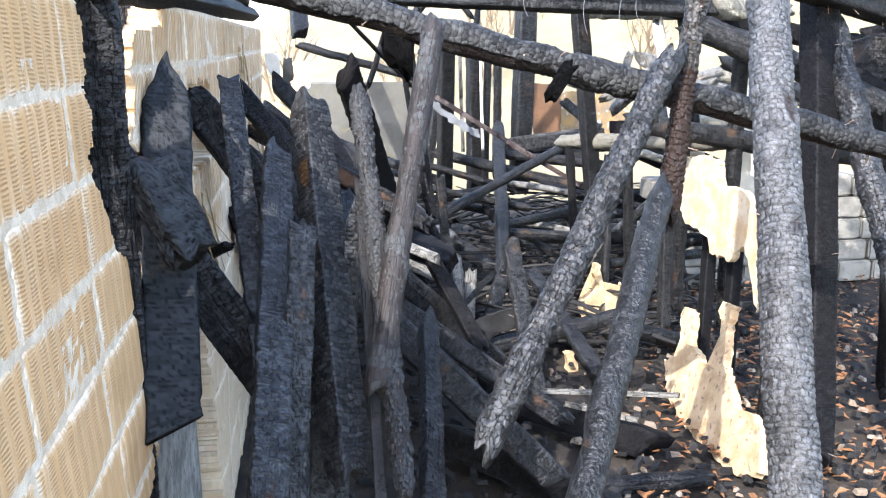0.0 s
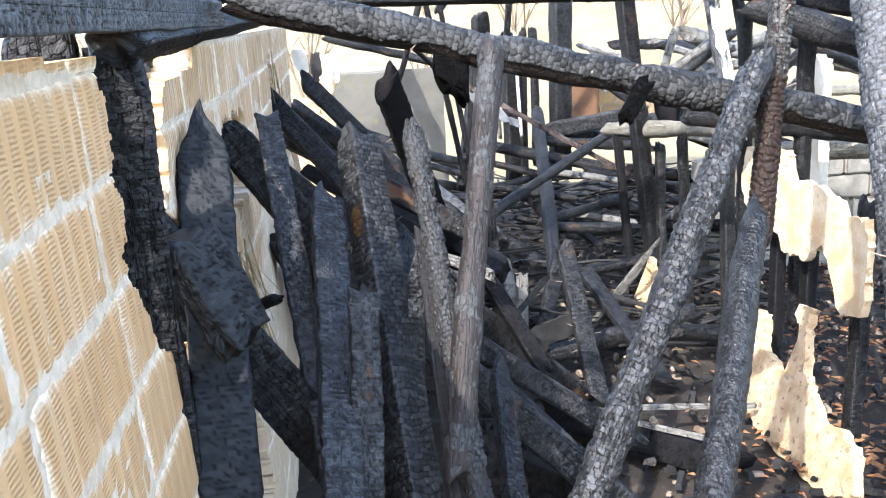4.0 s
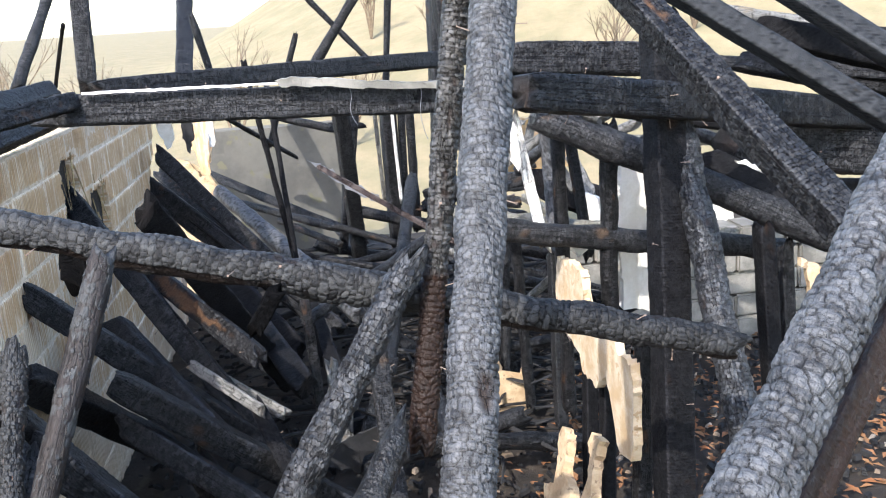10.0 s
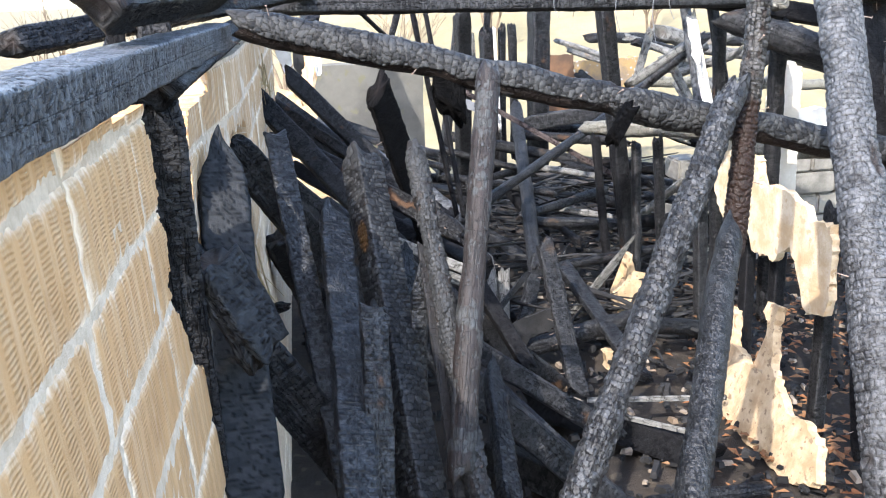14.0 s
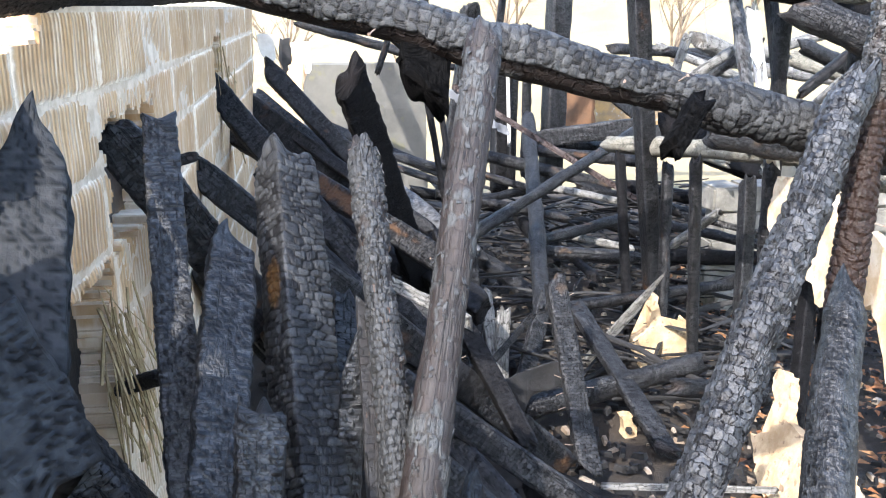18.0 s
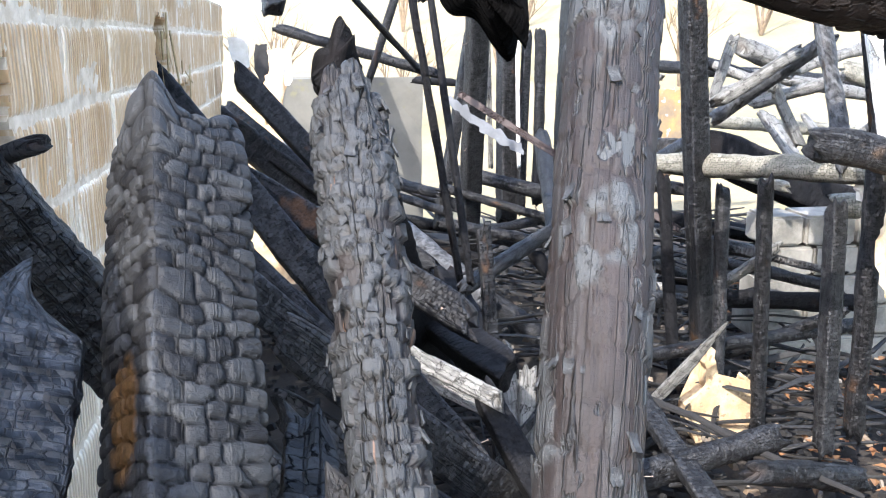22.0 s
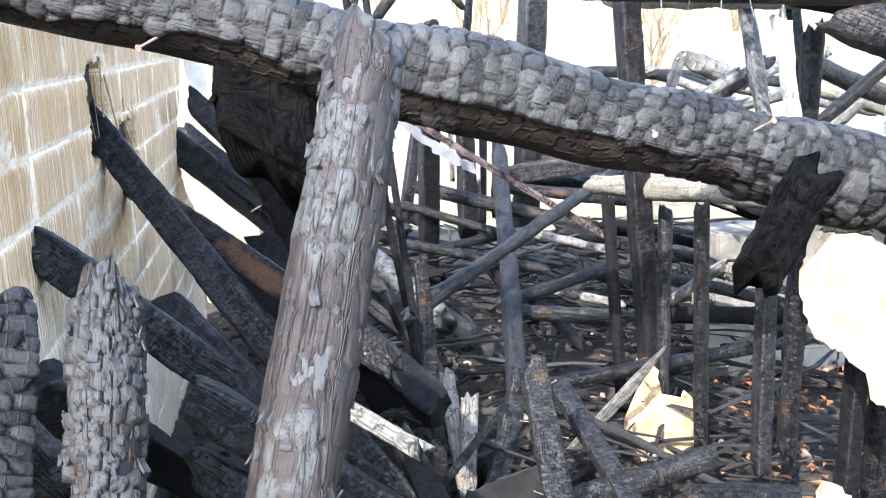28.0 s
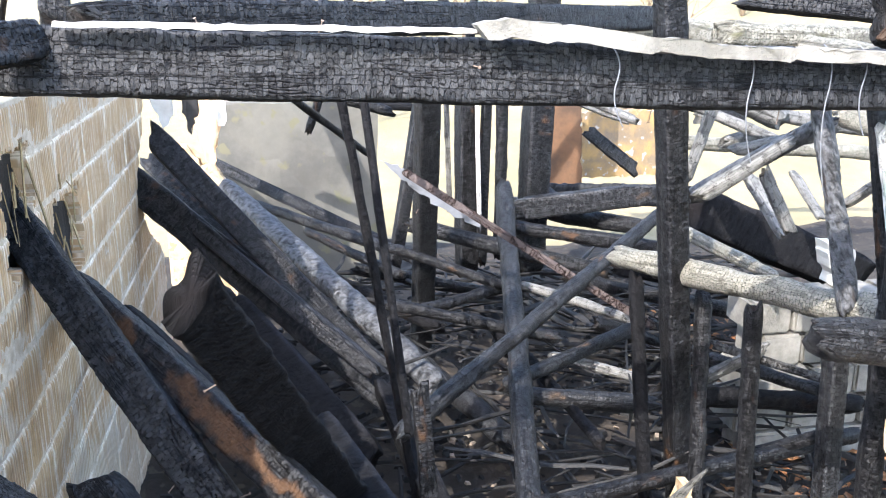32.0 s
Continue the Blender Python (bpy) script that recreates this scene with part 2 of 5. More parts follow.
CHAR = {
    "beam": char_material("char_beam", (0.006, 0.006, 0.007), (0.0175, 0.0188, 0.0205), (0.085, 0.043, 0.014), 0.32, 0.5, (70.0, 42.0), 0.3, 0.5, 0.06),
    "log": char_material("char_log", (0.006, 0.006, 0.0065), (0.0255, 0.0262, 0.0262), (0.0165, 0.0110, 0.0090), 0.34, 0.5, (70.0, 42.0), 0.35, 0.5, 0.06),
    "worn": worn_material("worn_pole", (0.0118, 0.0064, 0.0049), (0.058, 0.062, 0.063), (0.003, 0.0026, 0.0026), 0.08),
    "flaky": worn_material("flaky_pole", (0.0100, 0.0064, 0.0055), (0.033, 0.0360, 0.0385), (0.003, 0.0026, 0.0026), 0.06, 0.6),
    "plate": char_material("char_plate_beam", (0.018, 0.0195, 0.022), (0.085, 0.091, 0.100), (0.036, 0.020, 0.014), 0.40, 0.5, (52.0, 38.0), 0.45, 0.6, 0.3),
    # char hanging under the fallen log: its shade put into a near-black colour
    "soot": char_material("shaded_black_char", (0.0012, 0.0012, 0.0014), (0.005, 0.005, 0.0055), (0.006, 0.004, 0.003), 0.1, 0.8, (70.0, 42.0), 0.08, 1.2, 0.4),
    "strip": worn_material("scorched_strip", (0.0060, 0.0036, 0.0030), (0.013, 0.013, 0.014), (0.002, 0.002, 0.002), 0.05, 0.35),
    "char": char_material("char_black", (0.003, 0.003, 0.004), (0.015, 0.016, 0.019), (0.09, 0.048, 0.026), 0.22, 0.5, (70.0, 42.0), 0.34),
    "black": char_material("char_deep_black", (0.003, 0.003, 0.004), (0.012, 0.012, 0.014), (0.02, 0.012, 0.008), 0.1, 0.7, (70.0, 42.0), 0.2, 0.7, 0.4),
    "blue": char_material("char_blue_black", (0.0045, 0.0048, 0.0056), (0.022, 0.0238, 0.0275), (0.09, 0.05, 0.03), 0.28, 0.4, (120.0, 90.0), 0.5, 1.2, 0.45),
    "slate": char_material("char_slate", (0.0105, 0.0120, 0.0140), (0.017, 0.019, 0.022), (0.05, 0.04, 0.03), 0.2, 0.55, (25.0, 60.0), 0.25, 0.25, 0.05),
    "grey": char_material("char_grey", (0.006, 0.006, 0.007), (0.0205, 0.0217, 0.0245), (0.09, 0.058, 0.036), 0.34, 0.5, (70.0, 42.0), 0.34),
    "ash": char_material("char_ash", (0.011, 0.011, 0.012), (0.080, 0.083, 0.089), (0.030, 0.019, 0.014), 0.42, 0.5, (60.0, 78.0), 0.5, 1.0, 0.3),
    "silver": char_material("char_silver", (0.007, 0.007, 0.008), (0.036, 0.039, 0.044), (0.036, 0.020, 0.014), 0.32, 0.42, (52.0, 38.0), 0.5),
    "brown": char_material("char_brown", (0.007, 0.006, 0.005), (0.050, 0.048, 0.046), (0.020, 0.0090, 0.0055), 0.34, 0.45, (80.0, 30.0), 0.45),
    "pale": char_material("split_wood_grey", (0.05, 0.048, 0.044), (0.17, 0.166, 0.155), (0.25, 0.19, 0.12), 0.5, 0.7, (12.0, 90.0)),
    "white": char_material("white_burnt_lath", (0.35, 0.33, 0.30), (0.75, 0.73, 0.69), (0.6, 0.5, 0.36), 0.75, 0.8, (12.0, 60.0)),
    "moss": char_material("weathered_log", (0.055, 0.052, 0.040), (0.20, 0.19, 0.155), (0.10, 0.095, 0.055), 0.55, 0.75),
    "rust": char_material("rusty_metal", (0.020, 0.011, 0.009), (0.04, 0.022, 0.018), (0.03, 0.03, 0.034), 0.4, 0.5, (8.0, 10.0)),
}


def clay_material(name, base, light, wave, white=0.0, world=True):
    """Fired hollow clay block: ribbed or combed face, mortar smeared over its rim, soot, stains and old whitewash low down."""
    k = Nodes(name)
    ob = k.n("NewGeometry").outputs["Position"] if world else k.coords()
    col = k.mix(k.noise(ob, 6.0, 6.0, 0.7), base, tuple(c * 0.62 for c in base))
    col = k.mix(k.math("MULTIPLY", k.rand(), 0.35), col, tuple(c * q for c, q in zip(base, (0.80, 0.70, 0.60))))
    streak = k.ramp(k.noise(k.scaled(ob, (20.0, 60.0, 4.0)), 1.0, 4.0, 0.6), 0.42, 0.74)
    col = k.mix(k.math("MULTIPLY", streak, 0.16 if wave[3] else 0.62), col, light)
    smear = k.math("ADD", k.math("MULTIPLY", k.attr("rim"), 0.46), k.math("ADD", k.math("MULTIPLY", k.noise(ob, 7.0, 7.0, 0.78), 0.72), k.math("MULTIPLY", streak, 0.15)))
    col = k.mix(k.math("MULTIPLY", k.ramp(smear, 0.50, 0.86), 0.7), col, light)
    stain = k.ramp(k.noise(ob, 2.6, 5.0, 0.7), 0.50, 0.72)
    col = k.mix(k.math("MULTIPLY", stain, 0.72), col, tuple(c * q for c, q in zip(base, (0.52, 0.46, 0.40))))
    if white:
        low = k.n("SeparateXYZ", Vector=ob).outputs["Z"]
        far = k.ramp(k.n("SeparateXYZ", Vector=ob).outputs["Y"], 4.6, 6.2)
        wash = k.math("SUBTRACT", k.math("ADD", k.noise(k.scaled(ob, (2.0, 2.0, 1.2)), 1.0, 6.0, 0.7), k.math("MULTIPLY", streak, 0.12)), k.math("ADD", k.math("MULTIPLY", low, 0.335), k.math("MULTIPLY", far, 0.22)))
        col = k.mix(k.math("MULTIPLY", k.ramp(wash, 0.02, 0.12), white), col, (0.76, 0.66, 0.52))
    soot = k.ramp(k.noise(ob, 22.0, 6.0, 0.8), 0.62, 0.78)
    col = k.mix(k.math("MULTIPLY", soot, 0.55), col, (0.06, 0.048, 0.04))
    w = k.n("TexWave", Vector=ob, Scale=wave[0], Distortion=wave[1], Detail=1.0, Detail_Scale=wave[2])
    w.bands_direction = "Z" if wave[3] else "Y"
    keep = k.math("SUBTRACT", k.ramp(k.noise(ob, 5.0, 5.0), 0.26, 0.46), k.math("MULTIPLY", k.attr("rim"), 0.6))
    if wave[3]:
        v = k.n("TexWave", Vector=ob, Scale=5.2, Distortion=0.6, Detail=1.0)
        v.bands_direction = "Y"
        keep = k.math("MULTIPLY", keep, k.ramp(v.outputs["Fac"], 0.15, 0.6))
        # shade in the comb grooves is put into the colour
        col = k.mix(k.math("MULTIPLY", k.math("MULTIPLY", k.ramp(w.outputs["Fac"], 0.6, 0.2), keep), 0.34), col, tuple(c * 0.55 for c in base))
        col = k.mix(k.math("MULTIPLY", k.ramp(v.outputs["Fac"], 0.2, 0.8), 0.18), light if not world else col, tuple(c * 0.7 for c in base) if world else col)
    else:
        # shade between the ribs is put into the colour, beside the bump
        col = k.mix(k.math("MULTIPLY", k.math("MULTIPLY", k.ramp(w.outputs["Fac"], 0.55, 0.1), keep), 0.42), col, tuple(c * 0.5 for c in base))
    nb = k.bump(k.math("MULTIPLY", w.outputs["Fac"], keep), 0.5 if wave[3] else 0.9, 0.005 if wave[3] else 0.008)
    nb = k.bump(k.noise(ob, 90.0, 6.0, 0.75), 0.6, 0.004, nb)
    return k.done(col, 0.9, nb, 0.0, 0.2)


CLAY = clay_material("clay_block", (0.70, 0.455, 0.245), (0.94, 0.85, 0.70), (14.3, 0.7, 1.0, False), 0.6)
CLAY_NEAR = clay_material("clay_block_combed", (0.70, 0.42, 0.20), (0.92, 0.80, 0.63), (40.0, 5.0, 0.6, True))


def rough_material(name, a, b, scale, rough=0.9, bump=0.006, spots=None):
    k = Nodes(name)
    ob = k.coords()
    col = k.mix(k.ramp(k.noise(ob, scale, 6.0, 0.65), 0.35, 0.65), a, b)
    col = k.mix(k.math("MULTIPLY", k.noise(ob, scale * 9, 4.0, 0.7), 0.5), col, tuple(c * 0.5 for c in a))
    if spots:
        col = k.mix(k.ramp(k.noise(ob, scale * 3.1, 3.0, 0.5), 0.60, 0.66), col, spots)
    nb = k.bump(k.noise(ob, scale * 5, 6.0, 0.75), 0.7, bump)
    return k.done(col, rough, nb, 0.0, 0.3)


# paler copy of the torn clay below: sunlight put into its colour
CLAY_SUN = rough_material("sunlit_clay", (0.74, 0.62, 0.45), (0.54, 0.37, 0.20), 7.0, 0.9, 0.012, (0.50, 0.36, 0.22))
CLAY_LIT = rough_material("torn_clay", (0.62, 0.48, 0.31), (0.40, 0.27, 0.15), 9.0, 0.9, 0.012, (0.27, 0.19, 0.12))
MORTAR = rough_material("mortar", (0.80, 0.66, 0.50), (0.55, 0.42, 0.29), 16.0)
CONCRETE = rough_material("sooty_concrete", (0.125, 0.12, 0.105), (0.075, 0.073, 0.067), 1.6, 0.9, 0.004, (0.11, 0.105, 0.07))
SOIL = rough_material("burnt_soil", (0.045, 0.035, 0.027), (0.018, 0.016, 0.014), 3.0, 0.95, 0.03, (0.06, 0.048, 0.036))
STONE = rough_material("grey_stone", (0.28, 0.265, 0.235), (0.12, 0.115, 0.10), 4.0, 0.9, 0.02)
PLASTER = rough_material("white_plaster", (0.75, 0.73, 0.68), (0.60, 0.56, 0.48), 5.0)
RUST = rough_material("rusty_sheet", (0.16, 0.085, 0.045), (0.07, 0.045, 0.03), 3.0, 0.8)
STRAW = rough_material("straw_lath", (0.50, 0.38, 0.20), (0.30, 0.21, 0.11), 30.0)
BLACKSHEET = rough_material("burnt_and_hole_black", (0.012, 0.012, 0.013), (0.03, 0.03, 0.032), 6.0, 0.6)
OCHRE = rough_material("ochre_plaster", (0.34, 0.22, 0.09), (0.16, 0.13, 0.10), 5.0, 0.9, 0.01, (0.30, 0.30, 0.29))
STEEL = rough_material("grey_sheet_metal", (0.20, 0.21, 0.23), (0.12, 0.125, 0.135), 8.0, 0.5)
WHITEWASH = rough_material("scorched_whitewash", (0.40, 0.385, 0.36), (0.13, 0.128, 0.125), 9.0, 0.85, 0.01, (0.10, 0.098, 0.098))
HAY = rough_material("dry_grass_slope", (0.27, 0.215, 0.125), (0.19, 0.165, 0.09), 0.9, 0.95, 0.05)


# ---- mesh helpers ----
def mesh_from(name, verts, faces, mats, smooth=False):
    me = bpy.data.meshes.new(name)
    me.from_pydata([tuple(v) for v in verts], [], faces)
    for m in mats if isinstance(mats, (list, tuple)) else [mats]:
        me.materials.append(m)
    if smooth:
        me.shade_smooth()
    me.update()
    return me


def part(name, data, parent, label=""):
    ob = new(name, data)
    ob.parent = parent
    return tagged(ob, label)


def bm_mesh(name, bm, mat):
    me = bpy.data.meshes.new(name)
    bm.to_mesh(me)
    bm.free()
    me.materials.append(mat)
    return me


def lattice(rng, nu, nv):
    return rng.random((nv + 2, nu))


def value_noise(grid, u, v):
    """Smooth noise, periodic in u; u and v in cells of the grid."""
    nv, nu = grid.shape
    v = np.clip(v, 0, nv - 1.001)
    iu, iv = np.floor(u).astype(int), np.floor(v).astype(int)
    fu, fv = u - iu, v - iv
    fu, fv = fu * fu * (3 - 2 * fu), fv * fv * (3 - 2 * fv)
    a, b = grid[iv, iu % nu], grid[iv, (iu + 1) % nu]
    c, d = grid[iv + 1, iu % nu], grid[iv + 1, (iu + 1) % nu]
    return (a * (1 - fu) + b * fu) * (1 - fv) + (c * (1 - fu) + d * fu) * fv


def scales(rng, u, v, nu, nv):
    """Cracked char scales on a band that closes in u: distance between the two nearest scales and a number for each scale."""
    ju, jv, num = rng.random((nv + 4, nu)), rng.random((nv + 4, nu)), rng.random((nv + 4, nu))
    iu, iv = np.floor(u).astype(int), np.floor(v).astype(int)
    f1, f2, who = np.full(u.shape, 9.0), np.full(u.shape, 9.0), np.zeros(u.shape)
    for dv in (-1, 0, 1):
        for du in (-1, 0, 1):
            cu, cv = iu + du, np.clip(iv + dv + 1, 0, nv + 3)
            x = cu + 0.3 + 0.4 * ju[cv, cu % nu] + 0.5 * (cv % 2) - u
            y = iv + dv + 0.25 + 0.5 * jv[cv, cu % nu] - v
            d = np.maximum(np.abs(x), np.abs(y)) * 0.7 + np.hypot(x, y) * 0.3
            near = d < f1
            f2 = np.where(near, f1, np.minimum(f2, d))
            who = np.where(near, num[cv, cu % nu], who)
            f1 = np.where(near, d, f1)
    return f2 - f1, who


def nail_mesh():
    """A thin nail with a flat head, 5 cm long, standing along z."""
    verts, faces = [], []
    for z, r in ((-0.01, 0.0016), (0.035, 0.0016), (0.0352, 0.0042), (0.0365, 0.0042)):
        verts += [(r * math.cos(a * 1.047), r * math.sin(a * 1.047), z) for a in range(6)]
    for b in (0, 6, 12):
        faces += [(b + q, b + (q + 1) % 6, b + 6 + (q + 1) % 6, b + 6 + q) for q in range(6)]
    faces.append(tuple(range(18, 24)))
    return mesh_from("nail", verts, faces, NAILMAT)


def flake_mesh(seed):
    """A curled flake of char about 12 by 18 mm."""
    rng = random.Random(seed)
    verts, faces = [], []
    for top in (0, 1):
        for i in range(4):
            for j in range(4):
                x, y = (i / 3 - 0.5) * 0.012 * rng.uniform(0.8, 1.2), (j / 3 - 0.5) * 0.018 * rng.uniform(0.85, 1.2)
                verts.append((x, y, top * 0.003 + 18 * x * x + 6 * y * y * rng.uniform(0.5, 2)))
    for i in range(3):
        for j in range(3):
            k = i * 4 + j
            faces += [(k, k + 1, k + 5, k + 4), (k + 16, k + 20, k + 21, k + 17)]
    rim = [0, 1, 2, 3, 7, 11, 15, 14, 13, 12, 8, 4]
    for a, b in zip(rim, rim[1:] + rim[:1]):
        faces.append((b, a, a + 16, b + 16))
    return mesh_from("bark_flake", verts, faces, FLAKEMAT)


NAILMAT = rough_material("old_nail", (0.30, 0.24, 0.20), (0.14, 0.08, 0.055), 90.0, 0.6, 0.001)
FLAKEMAT = rough_material("char_flake", (0.055, 0.058, 0.061), (0.014, 0.014, 0.015), 70.0, 0.6, 0.002)
NAIL = nail_mesh()
FLAKES = [flake_mesh(s) for s in range(5)]
DETAIL = {4: (200, 0.0022), 3: (136, 0.0032), 0: (66, 0.0066), 1: (32, 0.014), 2: (16, 0.05)}
seeds = iter(range(1, 100000))
CATEGORY = {"charred_pole": "pole", "charred_post": "post", "charred_beam": "beam", "charred_plank": "plank", "fallen_rafter": "rafter",
            "charred_log": "log", "split_stick": "stick", "thin_rod": "rod", "metal_strip": "metal strip"}


def timber(name, a, b, w, section, detail, mat, label, ea=0.0, eb=0.0, pa=0.0, pb=0.0, br=0.06, ro=0.0, sag=None, thick=None, group="", nails=0, flakes=0, ub=0.0, mark=None):
    """One burnt timber from a to b. section: r round, q square, p plank, t strip, s slim rod. ea, eb: metres added at the ends;
    pa, pb: metres over which the ends run to a point; br: share of bare wood."""
    rng = np.random.default_rng(next(seeds))
    a, b = Vector(a), Vector(b)
    axis = (b - a).normalized()
    a, b = a - axis * ea, b + axis * eb
    length = (b - a).length
    na, step = DETAIL[detail]
    nl = max(8, int(length / step))
    th = np.linspace(0, 2 * math.pi, na, endpoint=False)
    vv = np.linspace(0, 1, nl)
    TH, V = np.meshgrid(th, vv)
    U = TH / (2 * math.pi)
    h = {"r": w, "q": w * 0.92, "p": w * 0.42, "t": w * 0.1, "s": w}[section] if thick is None else thick
    p = {"r": 2.2, "q": 14.0, "p": 8.0, "t": 8.0, "s": 2.5}[section]
    r = (np.abs(np.cos(TH)) ** p + np.abs(np.sin(TH)) ** p) ** (-1 / p)
    x, y = r * np.cos(TH) * w / 2, r * np.sin(TH) * h / 2
    per = 2 * (w + h) * 0.85
    # uneven thickness, knots and burnt-off edges
    low = value_noise(lattice(rng, 4, int(length / 0.16) + 3), U * 4, V * (length / 0.16)) - 0.5
    mid = value_noise(lattice(rng, 9, int(length / 0.045) + 3), U * 9, V * (length / 0.045)) - 0.5
    size = min(w, h)
    d = low * size * (0.08 if section in "qp" else 0.16) + mid * size * (0.02 if section in "qp" else 0.04)
    cu = max(4, int(per / (0.026 if section == "q" and detail >= 3 else 0.024 if section == "q" else 0.021 if detail >= 3 else 0.018 if detail == 0 else 0.026)))
    cs = 0.0135 if section == "q" and detail >= 3 else 0.014 if section == "q" else 0.016 if detail >= 3 else 0.014 if detail == 0 else 0.022
    if mat == "beam" and detail == 4:
        cu, cs = max(4, int(per / 0.027)), 0.0165
    if mat == "flaky":
        cu, cs = max(4, int(per / 0.013)), 0.015
    if mat == "worn":
        cu, cs = max(4, int(per / 0.020)), 0.034
    if mat == "log":
        cu, cs = max(4, int(per / 0.030)), 0.021
    if mat == "ash" and detail >= 3:
        cu, cs = max(4, int(per / 0.034)), 0.019
    if mat == "brown":
        cu, cs = max(4, int(per / 0.036)), 0.021
    plated = mat in ("beam", "log", "brown") or (mat == "ash" and detail >= 3)
    nv = max(3, int(length / cs))
    wu, wv = U * cu, V * nv
    if plated:
        wu = wu + 0.9 * (value_noise(lattice(rng, 7, int(length / 0.05) + 3), U * 7, V * (length / 0.05)) - 0.5)
        wv = np.clip(wv + 1.6 * (value_noise(lattice(rng, 5, int(length / 0.06) + 3), U * 5, V * (length / 0.06)) - 0.5), 0, nv)
    edge, who = scales(rng, wu, wv, cu, nv)
    patch = value_noise(lattice(rng, 4, int(length / 0.22) + 3), U * 4, V * (length / 0.22))
    patch = 0.75 * patch + 0.25 * value_noise(lattice(rng, 14, int(length / 0.03) + 3), U * 14, V * (length / 0.03))
    if ub > 0:
        up = axis.cross(Vector((0.2, -1, 0.15))).normalized()
        down = -(np.cos(TH) * up.z + np.sin(TH) * up.cross(axis).normalized().z)
        patch = patch + ub * np.clip(down, 0, 1) * (value_noise(lattice(rng, 3, int(length / 0.4) + 3), U * 3, V * (length / 0.4)) + 0.3)
    bare = np.clip((patch - (1.0 - br * 1.35) + 0.1) / 0.10, 0, 1) if br > 0 else np.zeros(U.shape)
    relief = {"s": 0.0006, "t": 0.0006}.get(section, min(0.0055, size * 0.07))
    if mat in ("slate", "pale"):
        relief *= 0.3
    if mat in ("worn", "strip"):
        relief *= 0.5
    flake = 1.5 if mat == "silver" else 0.3 if section in "qp" else 0.4
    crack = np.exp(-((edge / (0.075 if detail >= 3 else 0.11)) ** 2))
    d = d + (1 - bare) * (relief * (flake * (who - 0.5) - (0.9 if mat == "silver" or detail >= 3 else 0.45) * crack)) - bare * relief * 1.1
    if detail == 0 and mat in ("blue", "char", "beam", "soot") and section in "pq":
        knob = value_noise(lattice(rng, max(6, int(per / 0.009)), int(length / 0.009) + 3), U * max(6, int(per / 0.009)), V * (length / 0.009))
        d = d + (1 - bare) * 0.0042 * (knob ** 2 - 0.3)
    if mat in ("worn", "flaky"):
        hold = value_noise(lattice(rng, 5, int(length / 0.07) + 3), U * 5, V * (length / 0.07))
        plate = np.clip((hold + 0.35 * who - (0.80 if mat == "worn" else 0.52)) / 0.06, 0, 1) * np.clip(edge / 0.14, 0, 1)
        d = d + plate * (0.0022 if mat == "worn" else 0.0022 + 0.0050 * who)
        who = plate
    if plated:
        if mat in ("ash", "brown"):
            who = 0.5 + 0.35 * (who - 0.5) + 0.5 * mid
            relief *= 1.5
        pillow = np.clip(edge / 0.42, 0, 1) ** 0.5
        d = d + (1 - bare) * relief * (0.75 * pillow + 0.45 * crack - 0.6 * (flake - 0.5) * (who - 0.5))
    ridge = np.zeros(U.shape)
    if section == "q":
        ridge = np.exp(-((np.abs(x) / (w / 2) - 1) ** 2 + (np.abs(y) / (h / 2) - 1) ** 2) / 0.010)
        ridge = ridge * np.clip(value_noise(lattice(rng, 3, int(length / 0.09) + 3), U * 3, V * (length / 0.09)) * 1.6 - 0.3, 0, 1)
    if section == "t":
        d *= 0.1
    k = 1 + d / (np.hypot(x, y) + 1e-6)
    x, y = x * k, y * k
    # ends: torn, or burnt to a point
    Z = V * length
    tear = (value_noise(lattice(rng, 11, 3), U * 11, V * 0) - 0.5) * (min(0.06, w * 0.7) if pa == 0 and pb == 0 else 0.0)
    tear = tear + (rng.uniform(-1, 1) * x + rng.uniform(-1, 1) * y) * (0.25 if mat in ("beam", "log") else 0.7) * (section in "qrp")
    Z = Z + tear * (np.clip(1 - Z / 0.08, 0, 1) - np.clip(1 - (length - Z) / 0.08, 0, 1))
    for run, dist in ((pa, V * length), (pb, (1 - V) * length)):
        if run > 0:
            s = np.clip(dist / run, 0, 1) ** 0.75
            x, y = x * (0.08 + 0.92 * s), y * (0.3 + 0.7 * s)
    if section == "p":
        ragged = value_noise(lattice(rng, 2, int(length / 0.035) + 3), (TH > math.pi) * 1.0, V * (length / 0.035)) - 0.5
        x = x * (1 + 0.16 * ragged)
    lean = (rng.random() - 0.5) * 0.6 * w
    for run, dist in ((pa, V * length), (pb, (1 - V) * length)):
        if run > 0:
            x = x + lean * (1 - np.clip(dist / run, 0, 1))
    if section in "qr":
        worn = np.clip(np.minimum(V, 1 - V) * length / (0.5 * w), 0, 1)
        x, y = x * (0.78 + 0.22 * worn ** 0.5), y * (0.78 + 0.22 * worn ** 0.5)
    bend = (rng.random() - 0.5) * 0.008 * length if sag is None else sag
    x = x + bend * 4 * V * (1 - V)
    y = y + (rng.random() - 0.5) * 0.006 * length * np.sin(V * math.pi)
    # axes: y of the section points to the south-west, towards the path, for planks
    side = axis.cross(Vector((0.2, -1, 0.15))).normalized()
    face = side.cross(axis).normalized()
    m = Matrix((side, face, axis)).transposed().to_4x4()
    m = m @ Matrix.Rotation(radians(ro), 4, "Z")
    M = np.array(m)[:3, :3]
    P = np.stack([x, y, Z], -1).reshape(-1, 3)
